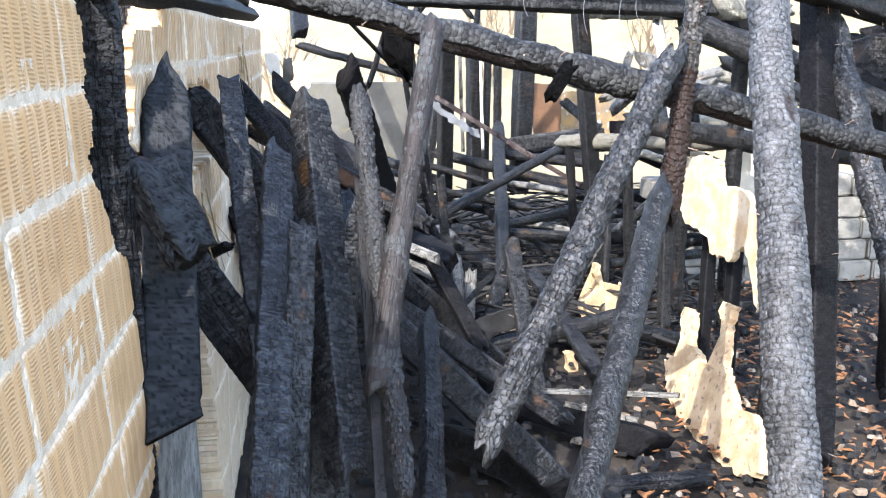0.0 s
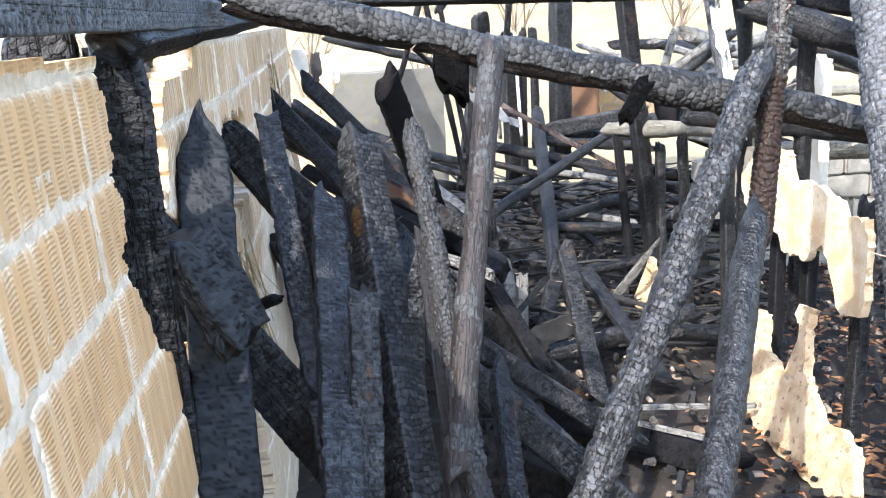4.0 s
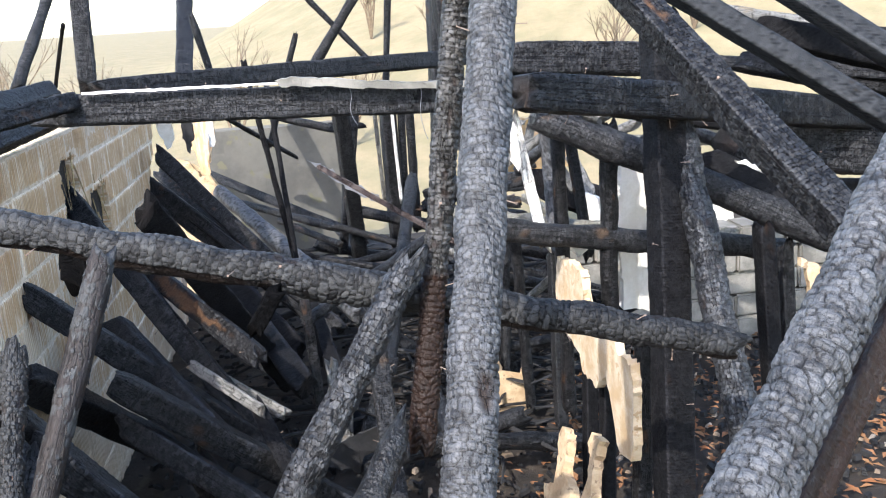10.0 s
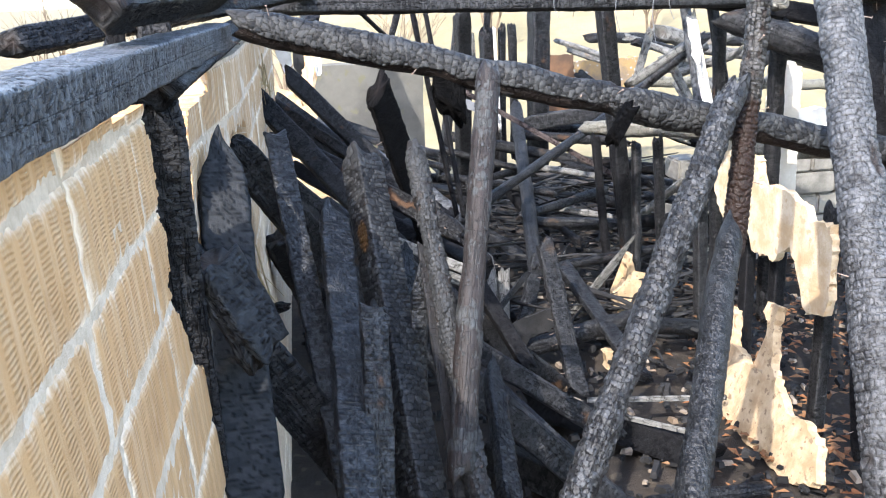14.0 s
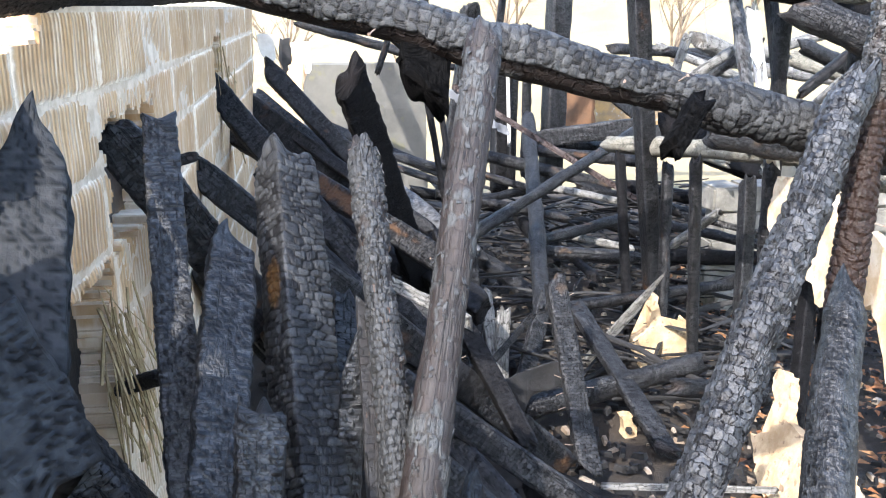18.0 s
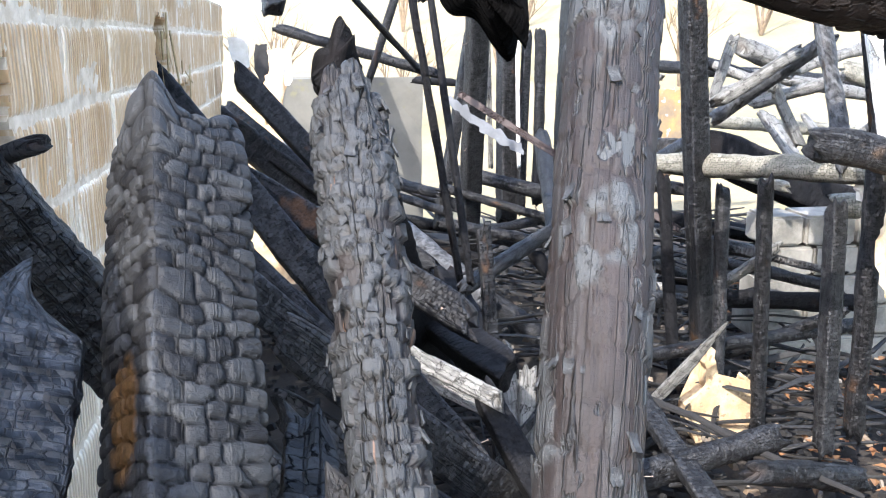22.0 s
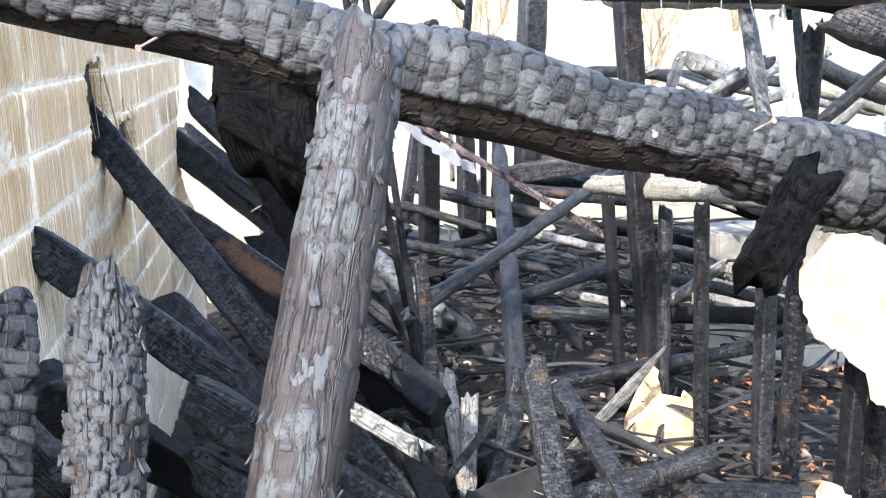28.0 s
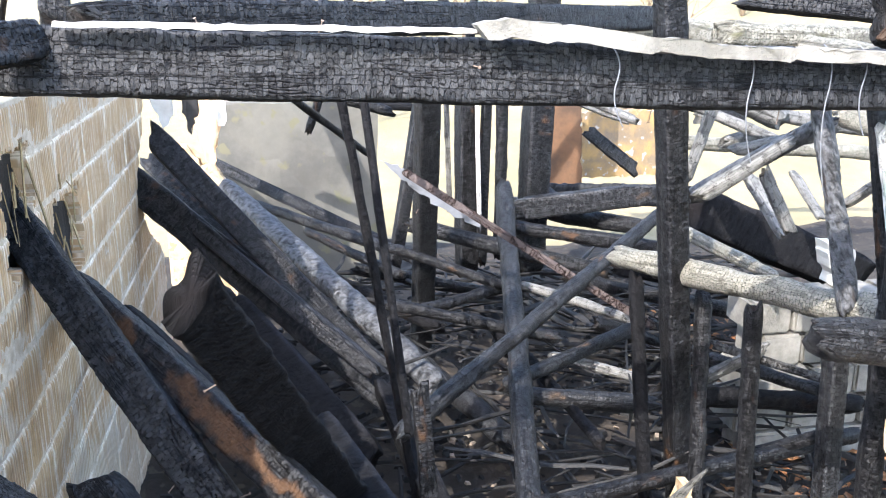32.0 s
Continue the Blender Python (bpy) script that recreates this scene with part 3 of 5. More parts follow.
    caps = np.array([[x[0].mean(), y[0].mean(), Z[0].mean() + 0.2 * size], [x[-1].mean(), y[-1].mean(), Z[-1].mean() - 0.2 * size]])
    P = np.vstack([P, caps]) @ M.T
    base = Vector(P.mean(0)) + a
    P = P - P.mean(0)
    i = np.arange(nl - 1)[:, None] * na
    j = np.arange(na)[None, :]
    j2 = (j + 1) % na
    quads = np.stack([i + j, i + j2, i + na + j2, i + na + j], -1).reshape(-1, 4)
    j, j2 = j.ravel(), j2.ravel()
    n0 = nl * na
    tri0 = np.stack([np.full(na, n0), j2, j], -1)
    tri1 = np.stack([np.full(na, n0 + 1), j + (nl - 1) * na, j2 + (nl - 1) * na], -1)
    me = bpy.data.meshes.new(name)
    me.vertices.add(len(P))
    me.vertices.foreach_set("co", P.astype(np.float32).ravel())
    loops = np.concatenate([quads.ravel(), tri0.ravel(), tri1.ravel()]).astype(np.int32)
    me.loops.add(len(loops))
    me.loops.foreach_set("vertex_index", loops)
    nq = len(quads)
    start = np.concatenate([np.arange(nq) * 4, nq * 4 + np.arange(2 * na) * 3]).astype(np.int32)
    me.polygons.add(len(start))
    me.polygons.foreach_set("loop_start", start)
    me.update(calc_edges=True)
    uvs = me.uv_layers.new(name="UVMap")
    uu = np.concatenate([(U * per).ravel(), [0, 0]])
    wv = np.concatenate([(V * length).ravel(), [0, length]])
    uvs.data.foreach_set("uv", np.stack([uu[loops], wv[loops]], -1).astype(np.float32).ravel())
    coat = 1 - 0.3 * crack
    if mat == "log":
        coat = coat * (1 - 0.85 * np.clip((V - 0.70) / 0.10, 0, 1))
    if mark:
        away = (P[:-2] + np.array(base)).reshape(nl, na, 3) - np.array(mark[:3])
        run = away @ np.array(axis)
        side_off = np.linalg.norm(away - run[..., None] * np.array(axis), axis=-1)
        spot = np.hypot(run / (2.2 * mark[3]), side_off / mark[3]) + 0.5 * (mid + low)
        bare = np.maximum(bare, np.clip((1.0 - spot) / 0.15, 0, 1))
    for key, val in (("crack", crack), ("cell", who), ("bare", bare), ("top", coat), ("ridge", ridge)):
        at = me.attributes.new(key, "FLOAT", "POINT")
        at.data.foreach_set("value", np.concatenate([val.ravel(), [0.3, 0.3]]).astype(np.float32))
    me.shade_smooth()
    me.materials.append(CHAR[mat])
    ob = new(name, me)
    ob.location = base
    # nails and loose flakes stick to the side that lies towards the path
    skin = P[:-2].reshape(nl, na, 3)
    axis_pt = skin.mean(1)
    for kind, count in (("nail", nails), ("bark_flake", flakes)):
        done = 0
        for _ in range(count * 30):
            if done >= count:
                break
            r, c = int(rng.integers(3, nl - 3)), int(rng.integers(0, na))
            out = Vector(skin[r, c] - axis_pt[r]).normalized()
            if out.y > 0.3 or (kind == "bark_flake" and bare[r, c] > 0.5):
                continue
            up = axis if kind == "bark_flake" else (axis + Vector((rng.normal(), rng.normal(), rng.normal())) * 0.3)
            turn = Matrix((out.cross(up).normalized(), up.normalized(), out)).transposed().to_4x4()
            piece = part(kind, (NAIL if kind == "nail" else FLAKES[int(rng.integers(0, 5))]), ob, "rusty bent nail" if kind == "nail" else "")
            size_k = 1.0 if kind == "nail" else float(rng.uniform(0.25, 0.70))
            piece.matrix_basis = Matrix.Translation(Vector(skin[r, c])) @ turn @ pose(0, 0, 0, rng.uniform(-25, 25), rng.uniform(-15, 15), rng.uniform(-20, 20)) @ Matrix.Scale(size_k, 4)
            done += 1
    return tagged(ob, label, CATEGORY[name], group)


# ---- ground ----
def hills(x, y):
    """Height of the ground: flat inside the ruin, a slope behind it."""
    far = np.clip((y - 12.5) / 30.0, 0, 1)
    return 0.02 * np.sin(x * 2.1) * np.sin(y * 1.7) + far * (9.0 + 3.5 * np.sin(x * 0.05 + 1.0)) * np.clip(0.35 + x / 22.0, 0.06, 1.6)


def build_ground():
    xs = np.concatenate([np.linspace(-900, -40, 10), np.linspace(-30, -6, 12), np.linspace(-5, 9, 100), np.linspace(10, 40, 16), np.linspace(60, 900, 10)])
    ys = np.concatenate([np.linspace(-900, -30, 8), np.linspace(-20, -6, 8), np.linspace(-5, 14, 130), np.linspace(15, 60, 30), np.linspace(80, 1500, 10)])
    X, Y = np.meshgrid(xs, ys)
    Z = hills(X, Y)
    inner = (np.abs(X - 2) < 5) & (Y < 13) & (Y > -1)
    rng = np.random.default_rng(3)
    Z = Z + inner * (rng.random(Z.shape) - 0.5) * 0.05 - 0.02
    nx = len(xs)
    verts = np.stack([X, Y, Z], -1).reshape(-1, 3)
    faces, mats = [], []
    for j in range(len(ys) - 1):
        for i in range(nx - 1):
            k = j * nx + i
            faces.append((k, k + 1, k + nx + 1, k + nx))
            edge = 1.4 * math.sin(xs[i] * 0.9 + 1) + 0.8 * math.sin(ys[j] * 1.3)
            mats.append(1 if ys[j] > 11.5 + 0.3 * edge or xs[i] < -3.2 + edge * 0.5 or xs[i] > 6.6 + edge * 0.6 or ys[j] < -3 + edge else 0)
    me = mesh_from("ground", verts, faces, [SOIL, HAY], True)
    me.polygons.foreach_set("material_index", mats)
    tagged(new("ground", me), "burnt soil with leaf litter running into a dry grass slope", "ground", kind="structure")


build_ground()

# ---- block wall ----
WALL_X, NEAR_X, COURSE, LONG, JOINT_Y, JOINT_Z = -0.41, -0.48, 0.193, 0.495, 3.41, 2.004
FAR_EDGE = [(3.12, 2.19), (3.06, 2.13), (2.95, 2.12), (2.72, 2.11), (2.63, 2.09), (2.61, 2.02), (2.67, 1.95), (2.61, 1.88), (2.56, 1.84), (2.63, 1.79), (2.74, 1.80), (2.88, 1.71), (3.03, 1.64), (3.12, 1.58), (3.36, 1.60), (3.30, 1.15), (3.5, 0.80), (3.6, 0.0),
            (9.0, 0.0), (8.9, 0.85), (8.4, 1.1), (8.2, 1.3), (8.15, 1.5), (8.45, 1.75), (8.6, 1.95), (8.65, 2.19)]
NEAR_EDGE = [(-1.2, 0.0), (1.75, 0.0), (1.95, 0.62), (2.10, 0.92), (2.33, 1.03), (2.52, 1.13), (2.50, 1.30), (2.66, 1.37), (2.67, 1.44), (2.40, 1.50), (2.16, 1.63), (2.05, 1.84), (2.09, 1.92), (2.13, 2.215), (1.3, 2.245), (-1.2, 2.245)]
HOLES = [(3.42, 3.98, 1.60, 1.93), (5.70, 6.04, 1.66, 2.05), (6.26, 6.68, 1.44, 1.78)]


def inside(poly, y, z):
    odd = False
    for (ya, za), (yb, zb) in zip(poly, poly[1:] + poly[:1]):
        if (za > z) != (zb > z) and y < ya + (z - za) / (zb - za) * (yb - ya):
            odd = not odd
    return odd


def bend(y):
    """The broken end of the long wall leans out of line."""
    return -0.07 * min(1.0, max(0.0, (3.75 - y) / 1.0))


def wall_holds(y, z, near):
    """Whether the burnt wall still stands here; its edges are broken and uneven."""
    top = z > 2.1
    a, b = y, z
    y += 0.016 * math.sin(31 * b + 13 * a) + 0.010 * math.sin(71 * b - 37 * a + 1) + 0.006 * math.sin(150 * b + 90 * a)
    z += 0.0 if top else 0.012 * math.sin(37 * a + 19 * b + 2) + 0.008 * math.sin(83 * a - 41 * b) + 0.005 * math.sin(160 * a + 70 * b)
    if near:
        return inside(NEAR_EDGE, y, z)
    for y0, y1, z0, z1 in HOLES:
        if y0 < y < y1 and z0 < z < z1:
            return False
    return inside(FAR_EDGE, y, z)


def cell_mesh(name, ys, zs, keep, depth, mat, front):
    """A slab of small cells, cells left out where the wall is broken; front(i, j) gives the relief of the face."""
    ny, nz = len(ys) - 1, len(zs) - 1
    index, verts, faces, rim = {}, [], [], []

    def at(i, j, back):
        key = (i, j, back)
        if key not in index:
            index[key] = len(verts)
            verts.append((-depth if back else front(i, j), ys[i], zs[j]))
            e = min(ys[i] - ys[0], ys[-1] - ys[i], zs[j] - zs[0], zs[-1] - zs[j])
            rim.append(math.exp(-e / 0.016))
        return index[key]

    ok = [[keep[i][j] if 0 <= i < ny and 0 <= j < nz else False for j in range(nz + 1)] + [False] for i in range(ny + 1)] + [[False] * (nz + 2)]
    for i in range(ny):
        for j in range(nz):
            if not ok[i][j]:
                continue
            faces.append((at(i, j, 0), at(i + 1, j, 0), at(i + 1, j + 1, 0), at(i, j + 1, 0)))
            for di, dj, a, b in ((-1, 0, (i, j + 1), (i, j)), (1, 0, (i + 1, j), (i + 1, j + 1)), (0, -1, (i, j), (i + 1, j)), (0, 1, (i + 1, j + 1), (i, j + 1))):
                if not ok[i + di][j + dj]:
                    faces.append((at(*b, 0), at(*a, 0), at(*a, 1), at(*b, 1)))
    me = mesh_from(name, verts, faces, mat)
    data = me.attributes.new("rim", "FLOAT", "POINT").data
    data.foreach_set("value", np.array(rim, dtype=np.float32))
    return me


def block_mesh(near, seed, keep=None):
    """A hollow clay block with rounded, chipped arrises."""
    rng = random.Random(seed)
    ny, nz, g = 40, 16, 0.003
    ys = [-LONG / 2 + g + (LONG - 2 * g) * i / ny for i in range(ny + 1)]
    zs = [-COURSE / 2 + g + (COURSE - 2 * g) * j / nz for j in range(nz + 1)]
    bow = [rng.uniform(-0.002, 0.002) for _ in range(4)]

    def front(i, j):
        x = bow[0] * math.sin(i * 0.16 + bow[1] * 900) + bow[2] * math.sin(j * 0.4)
        if i in (0, ny) or j in (0, nz):
            x -= 0.004 + rng.uniform(0, 0.004)
        elif i in (1, ny - 1) or j in (1, nz - 1):
            x -= rng.uniform(0, 0.003)
        return x

    return cell_mesh("brick", ys, zs, keep or [[True] * nz for _ in range(ny)], 0.11, CLAY_NEAR if near else CLAY, front)


def build_wall(title, near, x, first, last, lean=0.0):
    wall = tagged(new(title), "hollow clay block wall with pale mortar, broken and scorched", "wall", kind="structure")
    wall.rotation_euler.y, wall.location.x = -math.atan(lean), lean * 1.9
    whole = [block_mesh(near, s) for s in range(6)]
    rng = random.Random(5 + near)
    for row in range(-2, 11):
        z = JOINT_Z - (row + 0.5) * COURSE
        shift = rng.uniform(-0.03, 0.03)
        for col in range(first, last):
            y = JOINT_Y + (col + 0.5) * LONG + shift
            keep = [[wall_holds(y + LONG * ((i + 0.5) / 40 - 0.5), z + COURSE * ((j + 0.5) / 16 - 0.5), near) for j in range(16)] for i in range(40)]
            count = sum(map(sum, keep))
            if count < 12:
                continue
            ob = part("brick", whole[rng.randrange(6)] if count == 640 and (near or y > 4.0) else block_mesh(near, row * 50 + col, keep), wall)
            if not near and y <= 4.0:
                for v in ob.data.vertices:
                    v.co.x += bend(y + v.co.y)
            ob.location = (x + rng.uniform(-0.003, 0.003), y, z)
            ob.rotation_euler = (rng.uniform(-0.004, 0.004), 0, rng.uniform(-0.005, 0.005))
    # the mortar bed behind and between the blocks, with squeezed-out lumps
    y0, y1 = JOINT_Y + first * LONG, JOINT_Y + last * LONG
    ny, nz = int((y1 - y0) / 0.02), 110
    ys = [y0 + (y1 - y0) * i / ny for i in range(ny + 1)]
    zs = [2.3 * j / nz for j in range(nz + 1)]
    keep = [[all(wall_holds((ys[i] + ys[i + 1]) / 2 + a, (zs[j] + zs[j + 1]) / 2 + b, near) for a in (-0.004, 0.004) for b in (-0.004, 0.004)) for j in range(nz)] for i in range(ny)]
    bed = part("mortar", cell_mesh("mortar", ys, zs, keep, 0.105, MORTAR, lambda i, j: -0.004 + rng.uniform(-0.002, 0.002)), wall, "pale crumbling mortar between the blocks")
    bed.location.x = x
    if not near:
        for v in bed.data.vertices:
            v.co.x += bend(v.co.y)


build_wall("wall_west", False, WALL_X, -3, 12)
build_wall("wall_south", True, NEAR_X, -10, -1, 0.045)


# ---- concrete slab and far parts ----
def box(name, lo, hi, mat, bevel=0.01, jitter=0.0, seed=0, cuts=0):
    bm = bmesh.new()
    bmesh.ops.create_cube(bm, size=1)
    lo, hi = Vector(lo), Vector(hi)
    for v in bm.verts:
        v.co = Vector((lo[i] + (v.co[i] + 0.5) * (hi[i] - lo[i]) for i in range(3)))
    if cuts:
        bmesh.ops.subdivide_edges(bm, edges=bm.edges[:], cuts=cuts, use_grid_fill=True)
    if jitter:
        rng = random.Random(seed)
        for v in bm.verts:
            v.co += Vector([rng.uniform(-jitter, jitter) for _ in range(3)])
    if bevel and not cuts:
        bmesh.ops.bevel(bm, geom=bm.edges[:], offset=bevel, segments=2, affect="EDGES")
    return bm_mesh(name, bm, mat)


tagged(new("concrete_slab", box("concrete_slab", (-0.25, 10.5, -0.05), (1.2, 10.68, 1.62), CONCRETE, 0, 0.012, 4, 6)), "grey sooty concrete wall slab standing at the far end", "slab")

# ---- timbers ----
timber("charred_pole", (0.430, 3.045, 2.147), (0.229, 2.505, 1.400), 0.072, "r", 3, "worn", "leaning round pole of bare brown wood with silver char flakes", flakes=110, eb=0.35, br=0)
timber("charred_pole", (1.276, 3.060, 2.030), (0.513, 2.385, 1.000), 0.092, "r", 0, "silver", "pale grey scaled charred pole leaning under the fallen log", flakes=24, eb=0.1, br=0)
timber("charred_pole", (1.215, 2.915, 1.620), (0.661, 2.010, 0.900), 0.090, "r", 0, "blue", "bluish black charred pole leaning with a pointed top", eb=0.4, pa=0.12)
timber("charred_pole", (1.452, 3.208, 2.600), (1.268, 3.003, 1.500), 0.069, "r", 3, "brown", "thin brown and black burnt pole standing upright", br=0.04, ea=1.0, eb=0.05, nails=6, mark=(1.300, 3.010, 1.66, 0.17))
timber("charred_pole", (1.450, 2.773, 2.300), (1.186, 1.984, 1.200), 0.113, "r", 3, "ash", "thick pale grey cracked pole standing upright", nails=5, flakes=40, ea=1.0, eb=0.5, br=0.04)
timber("charred_pole", (2.585, 4.259, 2.200), (2.555, 3.484, 1.089), 0.127, "r", 0, "silver", "silver grey charred pole leaning beside a post", ea=0.0, eb=0.5)
timber("charred_post", (2.489, 4.197, 2.249), (2.342, 3.661, 0.228), 0.140, "q", 0, "black", "heavy black square post burnt to deep scales", nails=10, ea=0.4, eb=0.1)
timber("charred_plank", (0.395, 3.049, 1.150), (0.282, 2.110, 0.800), 0.068, "p", 0, "char", "short black pointed stake of charred wood", eb=0.2, pa=0.14, thick=0.045)
timber("charred_pole", (0.166, 3.010, 1.925), (0.197, 2.466, 1.300), 0.053, "r", 4, "flaky", "charred pole with flaking grey bark and bare brown strips", flakes=240, ea=-0.02, eb=0.5, br=0)
timber("charred_beam", (0.004, 3.130, 1.872), (0.036, 2.722, 1.430), 0.100, "q", 4, "beam", "square black charred beam cracked into scales", eb=0.7, ro=24, br=0, mark=(-0.040, 2.880, 1.675, 0.034))
timber("charred_plank", (-0.270, 3.230, 1.957), (-0.156, 2.510, 1.200), 0.072, "p", 0, "blue", "narrow blue black charred plank standing at the wall", eb=0.3)
timber("charred_plank", (-0.104, 3.000, 1.750), (-0.131, 1.850, 1.000), 0.096, "p", 0, "blue", "knobbly blue black charred plank standing upright", eb=0.2, pa=0.06)
timber("charred_plank", (-0.029, 2.510, 1.576), (-0.082, 2.133, 0.947), 0.076, "p", 0, "blue", "short charred plank standing among longer ones", ea=0, eb=0.4)
timber("charred_plank", (-0.418, 2.835, 2.026), (-0.374, 2.215, 1.100), 0.140, "p", 0, "slate", "smooth slate grey charred board with a pointed top", pa=0.16, thick=0.035)
timber("charred_beam", (-0.582, 2.571, 1.797), (-0.206, 2.607, 1.172), 0.147, "q", 0, "char", "thick burnt beam lying slanted against the wall", ea=0.05, eb=0.4)
timber("charred_beam", (-0.400, 3.568, 1.813), (-0.146, 3.700, 1.380), 0.133, "q", 0, "char", "black charred beam stuck in a hole of the wall", ea=0.1, eb=0.6)
timber("fallen_rafter", (-0.440, 5.960, 1.775), (0.449, 5.050, 0.800), 0.125, "q", 0, "char", "fallen black rafter leaning from the block wall", nails=3, ea=0.05, eb=0.30, br=0.05)
timber("fallen_rafter", (-0.380, 4.825, 1.531), (0.363, 4.900, 0.811), 0.119, "q", 0, "char", "fallen charred rafter leaning from the block wall", ea=0.05, eb=0.6)
timber("fallen_rafter", (-0.350, 4.482, 1.245), (-0.141, 5.734, 0.300), 0.146, "q", 0, "char", "fallen charred rafter low on the block wall", ea=0.05, eb=0.3)
timber("fallen_rafter", (-0.419, 8.200, 1.435), (0.901, 7.200, 0.482), 0.186, "q", 1, "char", "fallen thick rafter in a sloping row by the wall", ea=0.1, eb=0.2)
timber("fallen_rafter", (-0.357, 8.600, 1.454), (0.783, 7.500, 0.622), 0.115, "q", 1, "char", "fallen thin rafter in a sloping row by the wall", ea=0.1, eb=0.2)
timber("fallen_rafter", (-0.258, 7.962, 1.732), (0.690, 7.560, 0.700), 0.135, "q", 1, "char", "fallen rafter in a sloping row by the wall", ea=0.05, eb=0.2)
timber("fallen_rafter", (0.034, 9.300, 1.141), (1.111, 7.600, 0.453), 0.145, "r", 1, "ash", "fallen grey ash covered rafter in a sloping row", ea=0.1, eb=0.2)
timber("fallen_rafter", (-0.146, 10.300, 1.161), (1.242, 9.000, 0.708), 0.095, "q", 2, "char", "thin black rafter lying in front of the concrete slab", ea=0.1, eb=0.2)
timber("charred_plank", (0.207, 4.758, 1.921), (0.641, 5.904, 0.618), 0.148, "p", 0, "black", "broad deep black plank leaning back over the pile", nails=2, ea=0, eb=0.3)
timber("charred_beam", (0.260, 4.400, 1.051), (1.040, 4.700, 0.258), 0.127, "q", 1, "char", "long black beam sloping down into the debris", ea=0.3, eb=0.1)
timber("charred_beam", (0.405, 4.400, 0.664), (1.067, 3.508, 0.120), 0.136, "q", 1, "char", "long black beam lying low in the debris", ea=0.2, eb=0.0)
timber("charred_log", (1.073, 5.413, 0.116), (2.133, 5.555, 0.272), 0.119, "r", 1, "grey", "grey charred log lying across the debris", ea=0, eb=0)
timber("charred_log", (1.821, 5.205, 0.294), (2.399, 5.415, 0.120), 0.110, "r", 1, "char", "black charred log lying on the leaf litter", ea=0, eb=0.1)
timber("split_stick", (1.640, 6.133, 0.059), (2.026, 5.869, 0.690), 0.061, "p", 1, "pale", "pale split stick leaning over the rubble", ea=0, eb=0, pb=0.3)
timber("charred_plank", (1.246, 5.435, 0.824), (1.266, 4.882, 0.156), 0.115, "p", 1, "grey", "grey burnt plank with a row of nail holes", nails=8, ea=0, eb=0.1)
timber("charred_plank", (1.552, 6.100, 0.455), (1.719, 4.978, 0.060), 0.114, "p", 1, "grey", "grey burnt plank lying over the log", ea=0, eb=0.0)
timber("charred_log", (1.267, 7.668, 0.317), (1.567, 7.171, 0.162), 0.126, "r", 1, "grey", "light grey charred log sloping down in the pile", ea=0.5, eb=0.1)
timber("charred_post", (1.810, 8.491, 1.291), (1.349, 6.113, 0.548), 0.106, "r", 1, "grey", "slim grey scaled post standing in the pile", ea=0, eb=0.2)
timber("thin_rod", (0.650, 6.500, 2.102), (0.902, 6.300, 0.456), 0.037, "s", 1, "black", "thin black rod hanging down into the pile", ea=0.4, eb=0.0)
timber("thin_rod", (0.739, 6.500, 2.078), (0.838, 6.000, 0.889), 0.035, "s", 1, "black", "thin black rod hanging down into the pile", ea=0.4, eb=0.0)
timber("charred_post", (1.203, 7.839, 1.931), (1.298, 8.715, 0.168), 0.128, "q", 1, "grey", "pale grey weathered post standing in the pile", nails=3, ea=0.3, eb=0.1)
timber("charred_post", (1.966, 6.595, 1.272), (1.985, 6.392, 0.374), 0.065, "r", 1, "black", "thin black charred stud under the branch", ea=0, eb=0.35)
timber("charred_post", (1.959, 6.326, 2.097), (2.205, 6.515, 0.402), 0.104, "q", 1, "char", "thick black charred stud scaled all over", ea=0.9, eb=0.3)
timber("charred_post", (2.230, 6.450, 1.224), (2.157, 6.242, 0.472), 0.071, "r", 1, "char", "black charred stud under the branch", ea=0, eb=0.4)
timber("charred_post", (2.203, 5.973, 1.342), (2.247, 5.983, 0.504), 0.069, "r", 1, "char", "thin ringed black charred stud", ea=0, eb=0.4)
timber("charred_post", (2.380, 5.690, 1.278), (2.376, 5.644, 0.744), 0.074, "q", 1, "grey", "grey split burnt stud with pale edge", ea=0, eb=0.6)
timber("charred_post", (2.414, 5.997, 2.054), (2.379, 5.688, 1.519), 0.073, "r", 1, "ash", "grey scaled post above the branch", ea=0.2, eb=0.1)
timber("charred_log", (1.952, 6.851, 1.299), (2.447, 5.559, 1.433), 0.115, "r", 1, "moss", "pale mossy half burnt log lying across the studs", ea=0, eb=0.4)
timber("charred_log", (2.675, 7.732, 1.176), (2.779, 7.020, 1.152), 0.075, "r", 1, "moss", "pale forked branch lying against the log", ea=0, eb=0.2)
timber("charred_pole", (0.884, 6.161, 0.863), (2.390, 7.380, 1.335), 0.075, "r", 1, "grey", "grey charred pole lying slanted across the pile", ea=0.1, eb=0.1)
timber("charred_pole", (2.486, 7.160, 1.507), (2.757, 6.619, 1.907), 0.082, "r", 1, "ash", "grey ridged charred pole slanting up", ea=0, eb=0.1)
timber("metal_strip", (1.077, 7.199, 1.613), (2.183, 6.848, 0.920), 0.040, "t", 1, "rust", "flat bent strip of rusty metal", ea=0.1, eb=0.0)
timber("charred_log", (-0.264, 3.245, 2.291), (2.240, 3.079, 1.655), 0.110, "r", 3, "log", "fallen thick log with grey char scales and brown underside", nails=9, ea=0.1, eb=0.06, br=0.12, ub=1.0)
